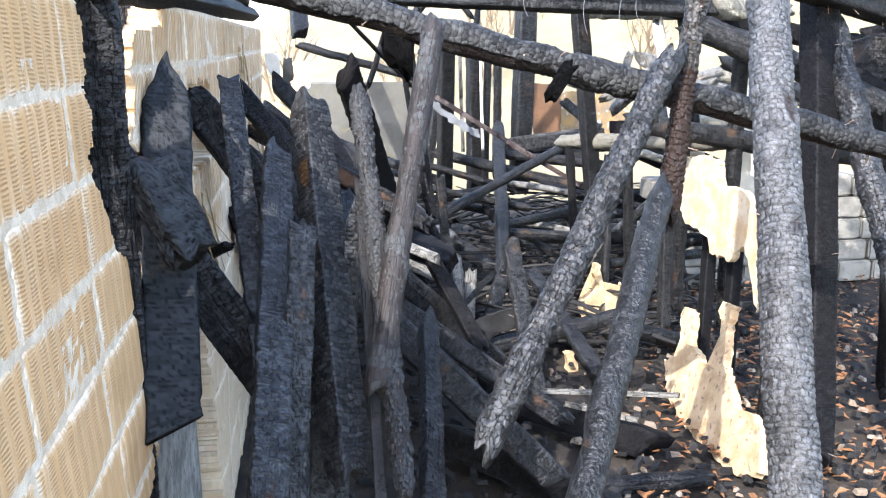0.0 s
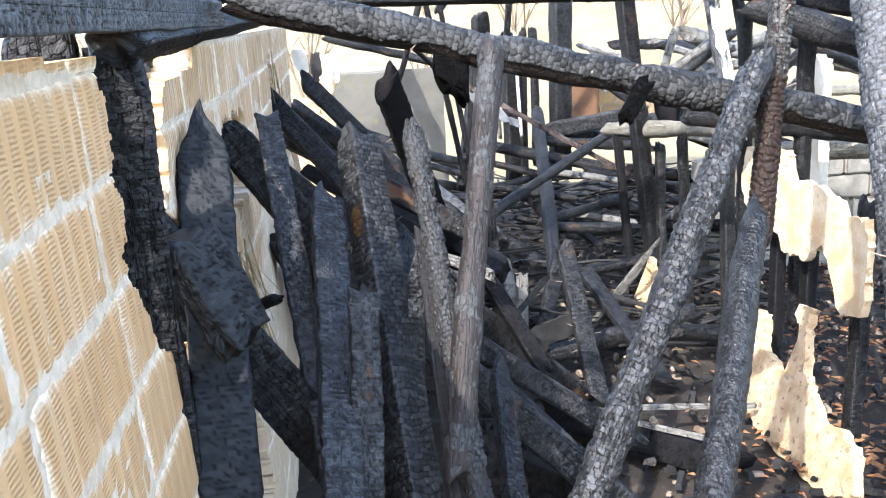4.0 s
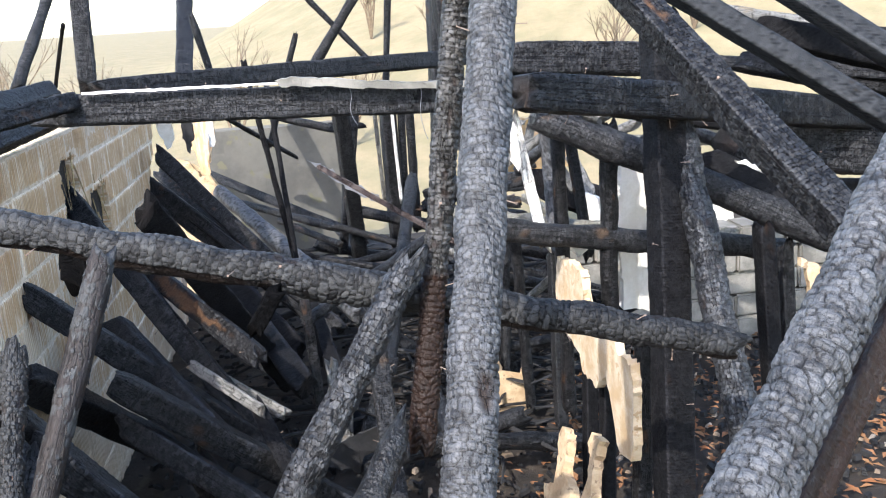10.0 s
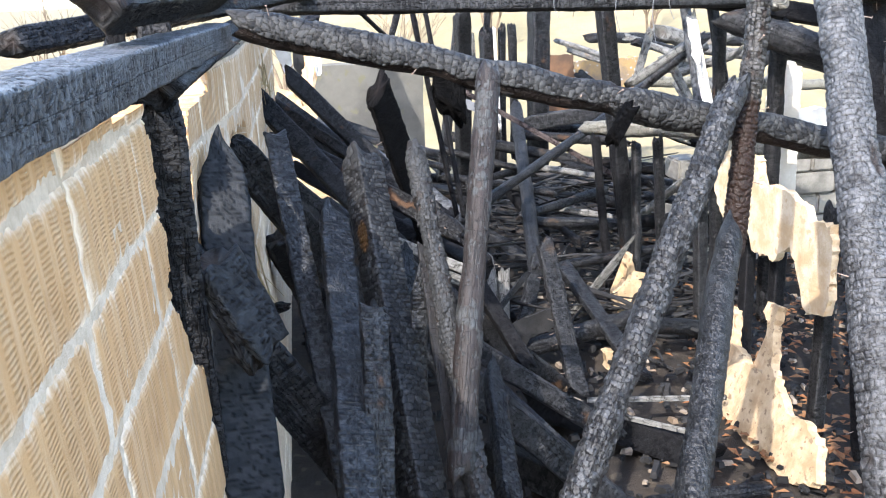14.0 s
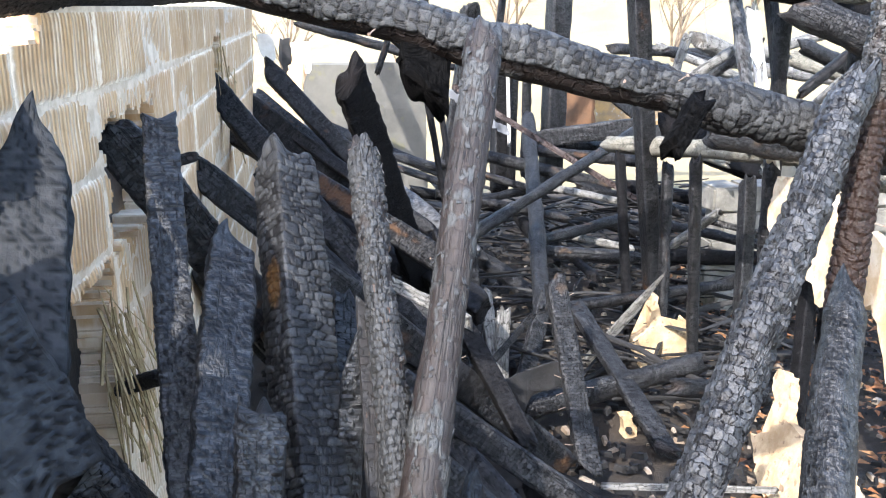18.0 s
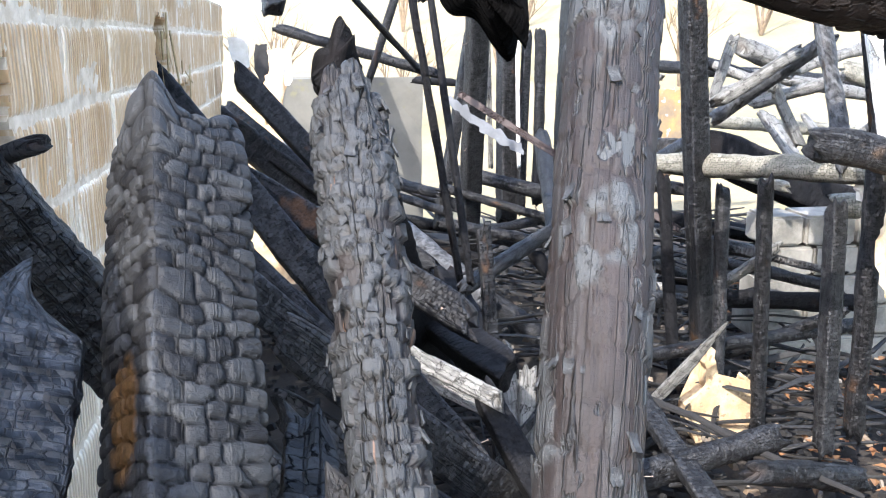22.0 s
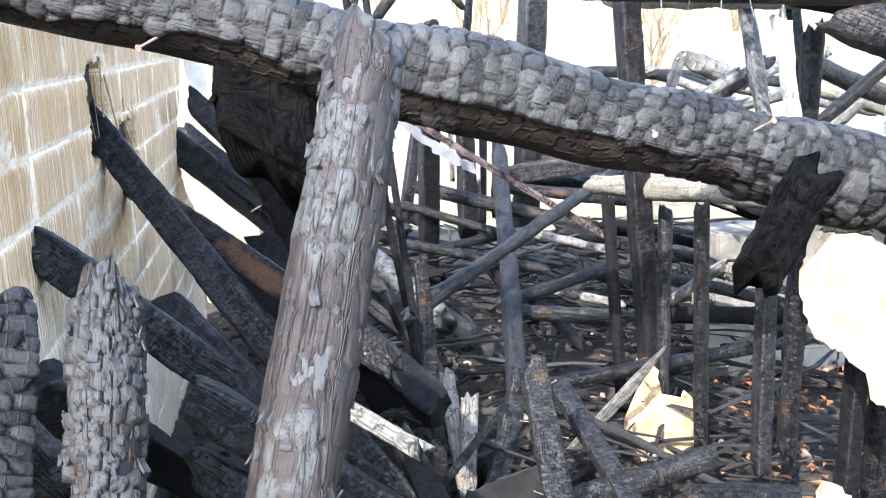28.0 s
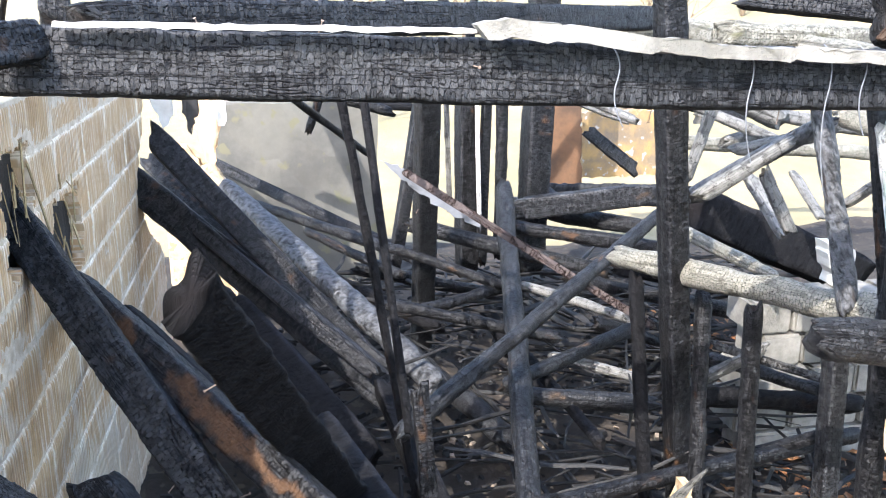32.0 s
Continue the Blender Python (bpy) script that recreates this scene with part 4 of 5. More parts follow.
timber("charred_beam", (-0.120, 5.090, 2.376), (2.080, 5.090, 2.296), 0.152, "q", 0, "grey", "long square charred tie beam with ash on top", nails=8, ea=0.15, eb=0.30, br=0)
timber("charred_beam", (-0.060, 5.330, 2.445), (2.218, 7.234, 2.386), 0.111, "q", 1, "char", "second charred beam behind the tie beam", eb=0.1)
timber("charred_post", (-0.439, 6.855, 2.870), (-0.433, 6.732, 2.467), 0.116, "q", 1, "char", "upright charred post over the tie beam", ea=0.8, eb=0.1)
timber("charred_pole", (-0.521, 6.236, 2.835), (-0.606, 5.958, 2.511), 0.066, "r", 1, "grey", "thin leaning charred pole over the wall", ea=0.8, eb=0.1)
timber("charred_post", (-0.096, 9.312, 3.008), (-0.060, 8.496, 2.434), 0.142, "q", 1, "char", "upright charred post behind the tie beam", ea=0.8, eb=0.5)
timber("charred_post", (2.209, 9.000, 2.937), (2.162, 9.000, 1.028), 0.183, "q", 1, "char", "upright dark post in the far row", ea=0.9, eb=0.5)
timber("charred_pole", (1.392, 8.500, 2.846), (1.114, 8.500, 2.462), 0.087, "r", 2, "char", "thin black pole crossing another against the sky", ea=0.6, eb=0.3)
timber("charred_pole", (1.079, 8.500, 2.842), (1.429, 8.500, 2.441), 0.053, "r", 2, "char", "thin black lath crossing a pole", ea=0.1, eb=0.2)
timber("charred_pole", (1.769, 9.000, 2.947), (1.721, 9.000, 2.492), 0.064, "r", 2, "char", "thin upright black pole against the sky", ea=0.5, eb=0.9)
timber("thin_rod", (-0.610, 7.000, 2.740), (-0.804, 7.400, 2.430), 0.028, "s", 2, "black", "thin bent wire on the beam", ea=0.1, eb=0.1)
timber("charred_pole", (0.116, 8.000, 2.824), (0.193, 8.000, 2.452), 0.059, "r", 2, "char", "thin leaning black stick by a post", ea=0, eb=0.1)
timber("charred_beam", (1.906, 5.720, 2.506), (3.292, 5.132, 2.348), 0.074, "q", 1, "char", "long charred rail lying high on the heap", ea=0, eb=0.8)
timber("charred_pole", (2.382, 7.800, 2.342), (2.421, 4.873, 2.256), 0.140, "r", 1, "moss", "pale grey peeled pole lying on the beams", ea=0, eb=0.0)
timber("charred_beam", (1.881, 3.834, 2.408), (3.881, 4.770, 2.071), 0.150, "q", 1, "char", "thick charred beam high on the heap", ea=0.1, eb=0.8, nails=12)
timber("charred_beam", (2.055, 5.200, 2.288), (4.178, 5.200, 1.859), 0.105, "q", 1, "black", "black beam under the heap of rafters", ea=0, eb=0.6)
timber("charred_beam", (3.358, 5.400, 2.063), (4.244, 5.300, 1.857), 0.136, "q", 1, "char", "charred beam lying in the heap", ea=0, eb=0.6)
timber("charred_beam", (2.086, 3.367, 2.713), (2.370, 2.622, 2.127), 0.100, "q", 3, "char", "thick black rafter slanting down from the heap", ea=0.6, eb=0.05, nails=3)
timber("fallen_rafter", (2.644, 4.200, 2.693), (3.146, 3.900, 2.308), 0.092, "q", 1, "slate", "smooth grey rafter slanting over the heap", ea=0.6, eb=0.3)
timber("fallen_rafter", (3.259, 4.400, 2.659), (3.493, 4.200, 2.452), 0.104, "q", 1, "slate", "grey rafter slanting over the heap", ea=0.6, eb=0.5)
timber("charred_beam", (3.096, 4.600, 2.558), (3.696, 4.500, 2.391), 0.119, "q", 1, "black", "black beam end on the heap", ea=0, eb=0.5)
timber("charred_pole", (3.293, 5.500, 2.646), (4.204, 5.300, 2.449), 0.070, "r", 1, "pale", "pale peeled pole behind the heap", ea=0, eb=0.5)
timber("charred_pole", (1.981, 1.912, 2.347), (1.599, 1.580, 2.066), 0.092, "r", 3, "ash", "thick silver grey scaled pole leaning by the path", ea=0.35, eb=1.1, br=0.05)
timber("charred_plank", (1.959, 1.850, 2.147), (1.755, 1.700, 1.975), 0.064, "p", 0, "brown", "bare brown board leaning beside a scaled pole", ea=0.3, eb=1.1, br=0.9)
timber("charred_log", (1.921, 5.000, 1.603), (3.314, 5.000, 1.375), 0.127, "r", 1, "grey", "grey charred log lying level behind the posts", ea=0.1, eb=0.2)
timber("charred_log", (2.256, 4.895, 2.129), (3.461, 4.339, 1.548), 0.151, "r", 1, "grey", "grey charred log sloping down behind the posts", ea=0.1, eb=0.1)
timber("charred_post", (2.517, 5.000, 2.022), (2.513, 5.000, 1.320), 0.090, "r", 1, "char", "ringed black post in the burnt partition", ea=0.1, eb=1.0)
timber("charred_post", (2.345, 5.400, 2.031), (2.353, 5.400, 1.528), 0.083, "r", 1, "char", "ringed black post in the burnt partition", ea=0.1, eb=1.2)
timber("charred_post", (2.960, 4.200, 1.710), (3.027, 4.200, 0.909), 0.078, "q", 1, "black", "dark slim post behind the leaning pole", ea=0, eb=0.7)
timber("charred_post", (3.230, 4.500, 1.530), (3.263, 4.500, 0.966), 0.067, "q", 1, "char", "dark slim post behind the leaning pole", ea=0, eb=1.0)
timber("split_stick", (2.041, 5.135, 2.183), (2.160, 5.052, 1.519), 0.059, "p", 1, "white", "white burnt clean lath hanging upright", ea=0, eb=0.05)
timber("charred_post", (2.505, 5.800, 2.082), (2.578, 5.700, 1.412), 0.058, "q", 1, "char", "black stud beside a white lath", ea=0.2, eb=0.2)
timber("fallen_rafter", (0.241, 9.600, 0.948), (1.038, 8.700, 0.864), 0.076, "r", 1, "grey", "thin grey rafter in the sloping row", ea=0.1, eb=0.1)
timber("fallen_rafter", (0.658, 9.000, 0.848), (1.008, 8.500, 0.786), 0.064, "r", 1, "char", "thin black rafter in the far pile", ea=0.2, eb=0.2)
timber("charred_log", (1.408, 8.600, 0.968), (2.225, 8.400, 0.775), 0.106, "r", 1, "grey", "grey charred log in the far pile", ea=0.2, eb=0.3)
timber("charred_log", (1.295, 8.200, 0.892), (1.730, 7.900, 0.791), 0.066, "r", 1, "char", "slim black log in the far pile", ea=0.3, eb=0.1)
timber("charred_log", (1.236, 7.800, 0.740), (1.718, 8.000, 0.762), 0.071, "r", 1, "char", "slim black log in the far pile", ea=0.1, eb=0.2)
timber("charred_log", (1.218, 7.500, 0.802), (1.666, 7.400, 0.714), 0.066, "r", 1, "char", "slim black log in the far pile", ea=0.3, eb=0.2)
timber("charred_pole", (1.831, 7.800, 0.820), (2.145, 7.300, 0.822), 0.058, "r", 1, "pale", "pale peeled pole in the far pile", ea=0.1, eb=0.1)
timber("charred_plank", (2.510, 9.600, 0.965), (3.215, 9.300, 0.995), 0.174, "p", 1, "slate", "broad grey board at the back of the pile", ea=0.2, eb=0.1)
timber("charred_log", (2.206, 9.200, 0.957), (2.752, 8.600, 0.961), 0.127, "r", 1, "grey", "grey charred log at the back of the pile", ea=0.2, eb=0.1)
timber("charred_log", (2.349, 9.300, 1.069), (2.470, 8.900, 1.001), 0.069, "r", 1, "grey", "short grey log at the back of the pile", ea=0.2, eb=0.2)
timber("charred_log", (2.051, 8.500, 0.980), (2.596, 8.200, 0.940), 0.093, "r", 1, "char", "black log in the far pile", ea=0.2, eb=0.2)
timber("charred_log", (1.597, 6.900, 0.564), (2.077, 6.800, 0.529), 0.100, "r", 1, "grey", "pale grey log lying level in the pile", ea=0.1, eb=0.1)
timber("charred_pole", (1.925, 7.400, 0.526), (2.219, 7.200, 0.490), 0.053, "r", 1, "pale", "pale peeled pole in the pile", ea=0.1, eb=0.1)
timber("charred_log", (1.524, 7.000, 0.607), (2.296, 7.500, 0.622), 0.078, "r", 1, "grey", "grey log slanting through the pile", ea=0.1, eb=0.1)
timber("charred_log", (1.608, 6.200, 0.415), (2.812, 6.400, 0.444), 0.074, "r", 1, "char", "long black log lying on the leaf litter", ea=0.1, eb=0.3)
timber("charred_pole", (2.507, 6.900, 0.588), (2.637, 6.700, 0.788), 0.061, "r", 1, "pale", "pale ridged pole end in the pile", ea=0.1, eb=0.1)
timber("charred_log", (2.715, 6.800, 0.661), (2.929, 6.600, 0.636), 0.072, "r", 1, "grey", "grey log behind the studs", ea=0.3, eb=0.1)
timber("charred_plank", (2.654, 6.700, 0.780), (2.874, 6.500, 0.747), 0.041, "p", 1, "brown", "thin brown plank behind the studs", ea=0.2, eb=0.1)
timber("charred_log", (2.462, 6.900, 0.492), (3.052, 6.700, 0.499), 0.105, "r", 1, "black", "black log behind the studs", ea=0.1, eb=0.2)
timber("charred_log", (2.367, 6.600, 0.256), (2.774, 6.300, 0.542), 0.058, "r", 1, "char", "black log on the leaf litter", ea=0.1, eb=0.1)
timber("charred_log", (1.699, 7.400, 0.551), (1.802, 6.600, 0.490), 0.062, "r", 1, "black", "black log end in the pile", ea=0.1, eb=0.1)
timber("charred_log", (1.639, 8.000, 0.545), (1.790, 7.600, 0.332), 0.094, "r", 1, "black", "black log in the middle of the pile", ea=0.1, eb=0.1)
timber("charred_log", (2.336, 7.900, 0.509), (2.866, 8.100, 0.262), 0.099, "r", 1, "char", "black log under the branch", ea=0.1, eb=0.3)
timber("charred_log", (2.361, 8.200, 0.689), (3.367, 8.200, 0.429), 0.102, "r", 1, "char", "black log under the branch", ea=0.2, eb=0.3)
timber("charred_log", (2.893, 8.600, 0.609), (4.037, 8.600, 0.372), 0.127, "r", 1, "black", "black log under the branch", ea=0.2, eb=0.3)
timber("charred_log", (1.080, 9.200, 0.512), (1.788, 9.200, 0.330), 0.097, "r", 1, "char", "black log in the far pile", ea=0.2, eb=0.2)
timber("charred_log", (0.787, 8.800, 0.572), (1.213, 8.400, 0.450), 0.088, "r", 1, "black", "black log in the far pile", ea=0.2, eb=0.2)
timber("charred_beam", (0.165, 7.400, 0.898), (0.699, 6.600, 0.500), 0.165, "q", 1, "black", "deep black beam sloping under the rafters", ea=0.1, eb=0.1)
timber("fallen_rafter", (-0.144, 8.000, 1.289), (0.741, 7.000, 0.772), 0.089, "q", 1, "char", "fallen rafter in a sloping row by the wall", ea=0.1, eb=0.1)
timber("fallen_rafter", (-0.266, 6.100, 1.450), (0.399, 5.200, 1.174), 0.111, "q", 0, "char", "fallen rafter with bare brown patches by the wall", ea=0.2, eb=0.4, br=0.16, nails=2)
timber("fallen_rafter", (-0.228, 6.600, 1.182), (0.239, 6.000, 0.967), 0.100, "q", 1, "black", "black fallen rafter behind another", ea=0.1, eb=0.4)
timber("charred_beam", (2.964, 8.000, 1.192), (3.885, 7.900, 0.802), 0.269, "q", 1, "black", "thick black beam behind the pale log", ea=0.1, eb=0.2)
timber("charred_plank", (3.048, 7.600, 1.496), (3.124, 7.300, 1.228), 0.100, "p", 1, "pale", "short pale grey board leaning in the pile", ea=0, eb=0)
timber("charred_plank", (3.454, 7.800, 1.452), (3.464, 7.500, 1.260), 0.070, "p", 1, "pale", "short pale grey board leaning in the pile", ea=0, eb=0)
timber("charred_pole", (3.118, 8.600, 1.783), (3.506, 8.300, 1.610), 0.075, "r", 1, "pale", "pale split pole on the far heap", ea=0.2, eb=0.1)
timber("charred_pole", (3.371, 8.400, 1.492), (3.602, 8.000, 1.644), 0.087, "r", 1, "pale", "pale split pole on the far heap", ea=0, eb=0.2)
timber("charred_pole", (2.540, 9.000, 1.773), (2.681, 8.600, 1.706), 0.054, "r", 2, "pale", "pale split pole on the far heap", ea=0.3, eb=0.1)
timber("charred_pole", (3.798, 9.000, 1.679), (4.885, 9.000, 1.485), 0.101, "r", 1, "pale", "pale split pole on the far heap", ea=0.1, eb=0.3)
timber("charred_log", (4.053, 8.200, 1.728), (4.520, 8.000, 1.568), 0.137, "r", 1, "moss", "pale mossy log lying on the heap", ea=0.1, eb=0.4)
timber("charred_pole", (3.693, 7.500, 1.383), (3.827, 7.300, 1.616), 0.064, "r", 1, "pale", "pale split pole stuck in the heap", ea=0.1, eb=0.1)
timber("charred_log", (3.138, 6.500, 1.088), (3.398, 6.300, 1.108), 0.135, "r", 1, "moss", "pale mossy log lying beside a white lath", ea=0.2, eb=0.4)
timber("charred_post", (1.330, 9.000, 1.712), (1.183, 9.000, 0.836), 0.087, "q", 1, "grey", "grey leaning post by the slab", ea=0.3, eb=0.3)
timber("charred_post", (1.665, 9.000, 1.763), (1.673, 9.000, 0.939), 0.143, "q", 1, "char", "dark burnt post in the far row", ea=0.2, eb=0.4)
timber("charred_post", (1.789, 8.900, 1.811), (1.773, 8.900, 1.042), 0.063, "q", 1, "char", "thin dark post in the far row", ea=0.2, eb=0.4)
timber("charred_post", (1.842, 8.700, 1.834), (1.843, 8.700, 1.245), 0.083, "r", 1, "char", "thin dark post in the far row", ea=0.2, eb=0.5)
timber("split_stick", (1.701, 8.800, 1.806), (1.722, 8.800, 1.108), 0.031, "p", 2, "white", "thin pale lath between the far posts", ea=0.2, eb=0.1)
timber("split_stick", (1.563, 9.200, 1.741), (1.586, 9.200, 1.062), 0.041, "p", 2, "pale", "thin pale lath between the far posts", ea=0.2, eb=0.1)
timber("charred_pole", (0.456, 6.799, 2.089), (0.788, 7.258, 1.776), 0.033, "r", 2, "char", "thin black pole slanting before the slab", ea=0.6, eb=0.1)
timber("charred_pole", (-0.016, 9.400, 2.037), (0.880, 9.200, 1.784), 0.081, "r", 2, "char", "thin black pole lying over the slab", ea=0.05, eb=0.3)
timber("charred_pole", (0.602, 8.600, 1.756), (0.736, 8.600, 2.141), 0.057, "r", 2, "char", "thin black leaning stick", ea=0.1, eb=0.5)
timber("charred_plank", (1.354, 6.000, 0.577), (1.177, 5.700, 0.254), 0.102, "p", 1, "grey", "grey burnt plank end in the rubble", ea=0, eb=0.15)
timber("charred_plank", (0.963, 5.900, 0.624), (0.999, 5.700, 0.262), 0.076, "p", 1, "pale", "pale split board standing in the rubble", ea=0, eb=0.2)
timber("charred_plank", (1.056, 5.800, 0.546), (1.028, 5.700, 0.276), 0.076, "p", 1, "pale", "pale split board standing in the rubble", ea=0, eb=0.2)
timber("charred_plank", (0.856, 5.700, 0.913), (0.894, 5.600, 0.234), 0.062, "p", 1, "char", "black plank standing in the rubble", ea=0.3, eb=0.2)
timber("split_stick", (1.171, 5.600, 0.583), (0.911, 5.400, 0.409), 0.038, "p", 1, "char", "thin black stick in the rubble", ea=0, eb=0.2)
timber("charred_post", (0.614, 4.600, 0.959), (0.682, 4.500, 0.828), 0.076, "q", 1, "black", "short black stump in the debris", ea=0, eb=0.4)
timber("charred_beam", (0.877, 6.600, 0.654), (0.988, 6.200, 0.395), 0.116, "q", 1, "black", "deep black beam in the middle of the pile", ea=0.2, eb=0.5)
timber("charred_plank", (0.454, 5.200, 0.815), (0.722, 4.900, 0.755), 0.064, "p", 1, "pale", "pale ash edged board sloping into the pile", ea=0.1, eb=0)
timber("charred_plank", (0.263, 5.000, 1.053), (0.585, 4.600, 0.975), 0.055, "p", 1, "pale", "ash grey split board sloping over the dark beams", ea=0, eb=0.1)
timber("charred_beam", (0.597, 6.000, 0.788), (0.773, 5.400, 0.772), 0.144, "q", 1, "black", "deep black beam in the middle of the pile", ea=0.3, eb=0.2)
timber("charred_beam", (0.360, 4.300, 0.811), (0.973, 4.100, 0.387), 0.106, "q", 1, "char", "long black beam sloping down into the debris", ea=0.4, eb=0.3)
timber("charred_beam", (0.039, 5.000, 1.130), (0.371, 4.600, 0.887), 0.130, "q", 1, "char", "black beam sloping under the planks", ea=0.3, eb=0.1)
timber("charred_beam", (0.254, 3.600, 0.969), (0.730, 3.500, 0.486), 0.129, "q", 1, "char", "long black beam low behind the planks", ea=0.5, eb=0.4)
timber("charred_beam", (0.659, 4.144, 0.100), (1.089, 3.579, 0.080), 0.150, "q", 1, "char", "black beam lying low in the debris", ea=0.1, eb=0.3)
timber("charred_beam", (0.999, 4.643, 0.120), (1.609, 4.034, 0.080), 0.153, "q", 1, "black", "black beam lying in the debris", ea=0.1, eb=0.1)
timber("split_stick", (1.217, 4.476, 0.200), (1.977, 4.410, 0.150), 0.031, "p", 1, "pale", "thin pale lath lying over the debris", ea=0, eb=0)
timber("charred_log", (1.322, 3.634, 0.060), (1.824, 3.637, 0.060), 0.090, "r", 1, "char", "short black log on the leaf litter", ea=0.1, eb=0)
timber("split_stick", (1.577, 3.968, 0.220), (1.289, 4.281, 0.200), 0.029, "p", 1, "pale", "pale splinter lying on a black beam", ea=0, eb=0)
timber("charred_post", (-0.667, 3.602, 2.213), (-0.628, 3.376, 1.687), 0.121, "q", 0, "char", "square charred wall post in a gap of the wall", ea=0.3, eb=0.9)
timber("charred_post", (-0.756, 3.300, 2.064), (-0.766, 3.300, 1.752), 0.059, "q", 1, "black", "thin black wall post in a gap of the wall", ea=0.3, eb=0.8)
timber("charred_plank", (0.026, 2.600, 1.278), (-0.003, 2.400, 0.799), 0.074, "p", 0, "blue", "short blue black charred plank standing upright", ea=0, eb=0.4)
timber("charred_plank", (0.133, 2.750, 1.612), (0.056, 2.500, 0.741), 0.049, "p", 0, "blue", "narrow blue black charred strip standing upright", ea=0, eb=0.4, pa=0.1)
timber("charred_plank", (0.150, 2.800, 1.650), (0.150, 2.475, 1.270), 0.030, "p", 3, "strip", "reddish brown half burnt strip standing beside a flaking pole", eb=0.5, br=0)
timber("charred_plank", (0.124, 3.100, 1.562), (0.114, 2.950, 1.464), 0.057, "p", 0, "char", "broad black charred plank standing behind others", ea=0, eb=0.5)
timber("charred_plank", (-0.420, 2.395, 1.765), (-0.315, 2.365, 1.535), 0.225, "p", 0, "beam", "rough charred board piece wedged against the wall", thick=0.06, ro=-118, br=0)
timber("charred_log", (-0.497, 3.400, 1.233), (-0.347, 3.200, 1.343), 0.040, "r", 0, "char", "short black peg sticking out of the wall", ea=0, eb=0.1)
timber("charred_log", (-0.331, 3.600, 1.789), (-0.249, 3.550, 1.817), 0.033, "r", 1, "char", "short black peg sticking out of the wall", ea=0.1, eb=0)
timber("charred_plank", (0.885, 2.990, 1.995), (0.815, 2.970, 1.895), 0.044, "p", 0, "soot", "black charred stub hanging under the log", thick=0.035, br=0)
timber("charred_beam", (-0.500, 1.900, 2.410), (-0.490, 6.100, 2.420), 0.100, "q", 0, "char", "charred beam lying above the wall plate")
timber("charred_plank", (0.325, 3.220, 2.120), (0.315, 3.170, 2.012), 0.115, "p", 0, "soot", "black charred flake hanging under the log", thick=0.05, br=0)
timber("charred_post", (2.400, 5.020, 1.200), (2.360, 4.960, -0.050), 0.070, "q", 1, "black", "black stud behind the torn clay sheet")
timber("charred_post", (2.400, 4.180, 1.250), (2.360, 4.150, -0.050), 0.075, "q", 1, "char", "black stud beside the torn clay sheet")
timber("charred_post", (2.380, 4.640, 1.200), (2.340, 4.580, -0.050), 0.070, "q", 1, "black", "black stud in the burnt partition")
timber("charred_post", (-0.600, 2.210, 0.000), (-0.620, 2.230, 2.250), 0.140, "q", 0, "char", "black scaled post standing in the wall gap")
timber("charred_post", (-0.500, 2.320, 0.000), (-0.500, 2.310, 2.200), 0.115, "q", 0, "char", "black scaled post beside the broken wall end", br=0.06)
timber("charred_beam", (-0.500, 0.300, 2.290), (-0.440, 3.500, 2.276), 0.090, "q", 3, "plate", "heavy charred wall plate beam lying on the blocks", ro=53, ea=0.4, eb=0.05, nails=2, br=0)
timber("charred_beam", (-0.800, 3.560, 2.330), (-0.120, 5.000, 2.420), 0.085, "q", 0, "char", "long charred beam resting on the wall plate", ea=0.5, eb=0.05)
timber("charred_beam", (-0.470, 3.000, 2.235), (-0.450, 6.000, 2.280), 0.090, "q", 0, "char", "heavy charred wall plate beam lying on the blocks", ea=0.8, eb=2.2)
timber("charred_beam", (2.042, 5.200, 2.464), (2.861, 5.200, 2.407), 0.167, "q", 0, "char", "thick black beam lying level on the heap", ea=0, eb=0.1)
timber("charred_beam", (3.436, 5.000, 2.097), (3.924, 4.800, 2.090), 0.135, "q", 1, "grey", "greyish black beam high on the heap", ea=0.1, eb=0.8)
timber("charred_beam", (3.125, 4.900, 1.971), (3.871, 4.700, 1.910), 0.266, "q", 0, "char", "very thick black beam lying on the heap", ea=0, eb=0.8, nails=6)
timber("charred_beam", (3.383, 5.200, 2.492), (4.035, 5.000, 2.406), 0.156, "q", 1, "black", "reddish black burnt beam on top of the heap", ea=0, eb=0.8)
timber("charred_beam", (3.289, 5.100, 2.381), (3.981, 4.900, 2.225), 0.136, "q", 1, "char", "charred beam lying across the heap", ea=0, eb=0.8)
timber("charred_beam", (3.049, 4.800, 1.875), (3.349, 4.600, 1.691), 0.113, "q", 1, "black", "short black beam end in the heap", ea=0.1, eb=0.2)
timber("charred_plank", (3.609, 5.600, 1.541), (4.501, 5.600, 1.443), 0.210, "q", 1, "black", "black burnt board behind the heap", ea=0.1, eb=0.6)
timber("charred_beam", (2.191, 6.500, 1.651), (2.622, 6.500, 1.904), 0.066, "r", 1, "pale", "pale weathered pole end sticking out of the heap")
timber("charred_plank", (2.664, 6.800, 1.699), (2.841, 6.800, 1.388), 0.066, "p", 1, "pale", "pale grey board leaning on the far heap")
timber("charred_log", (3.041, 8.000, 1.931), (3.459, 8.000, 1.740), 0.142, "r", 1, "pale", "thick pale log lying on the far heap")
timber("charred_log", (2.023, 6.100, 2.372), (3.095, 6.300, 2.318), 0.099, "r", 1, "moss", "pale peeled log lying behind the tie beam", eb=0.5)
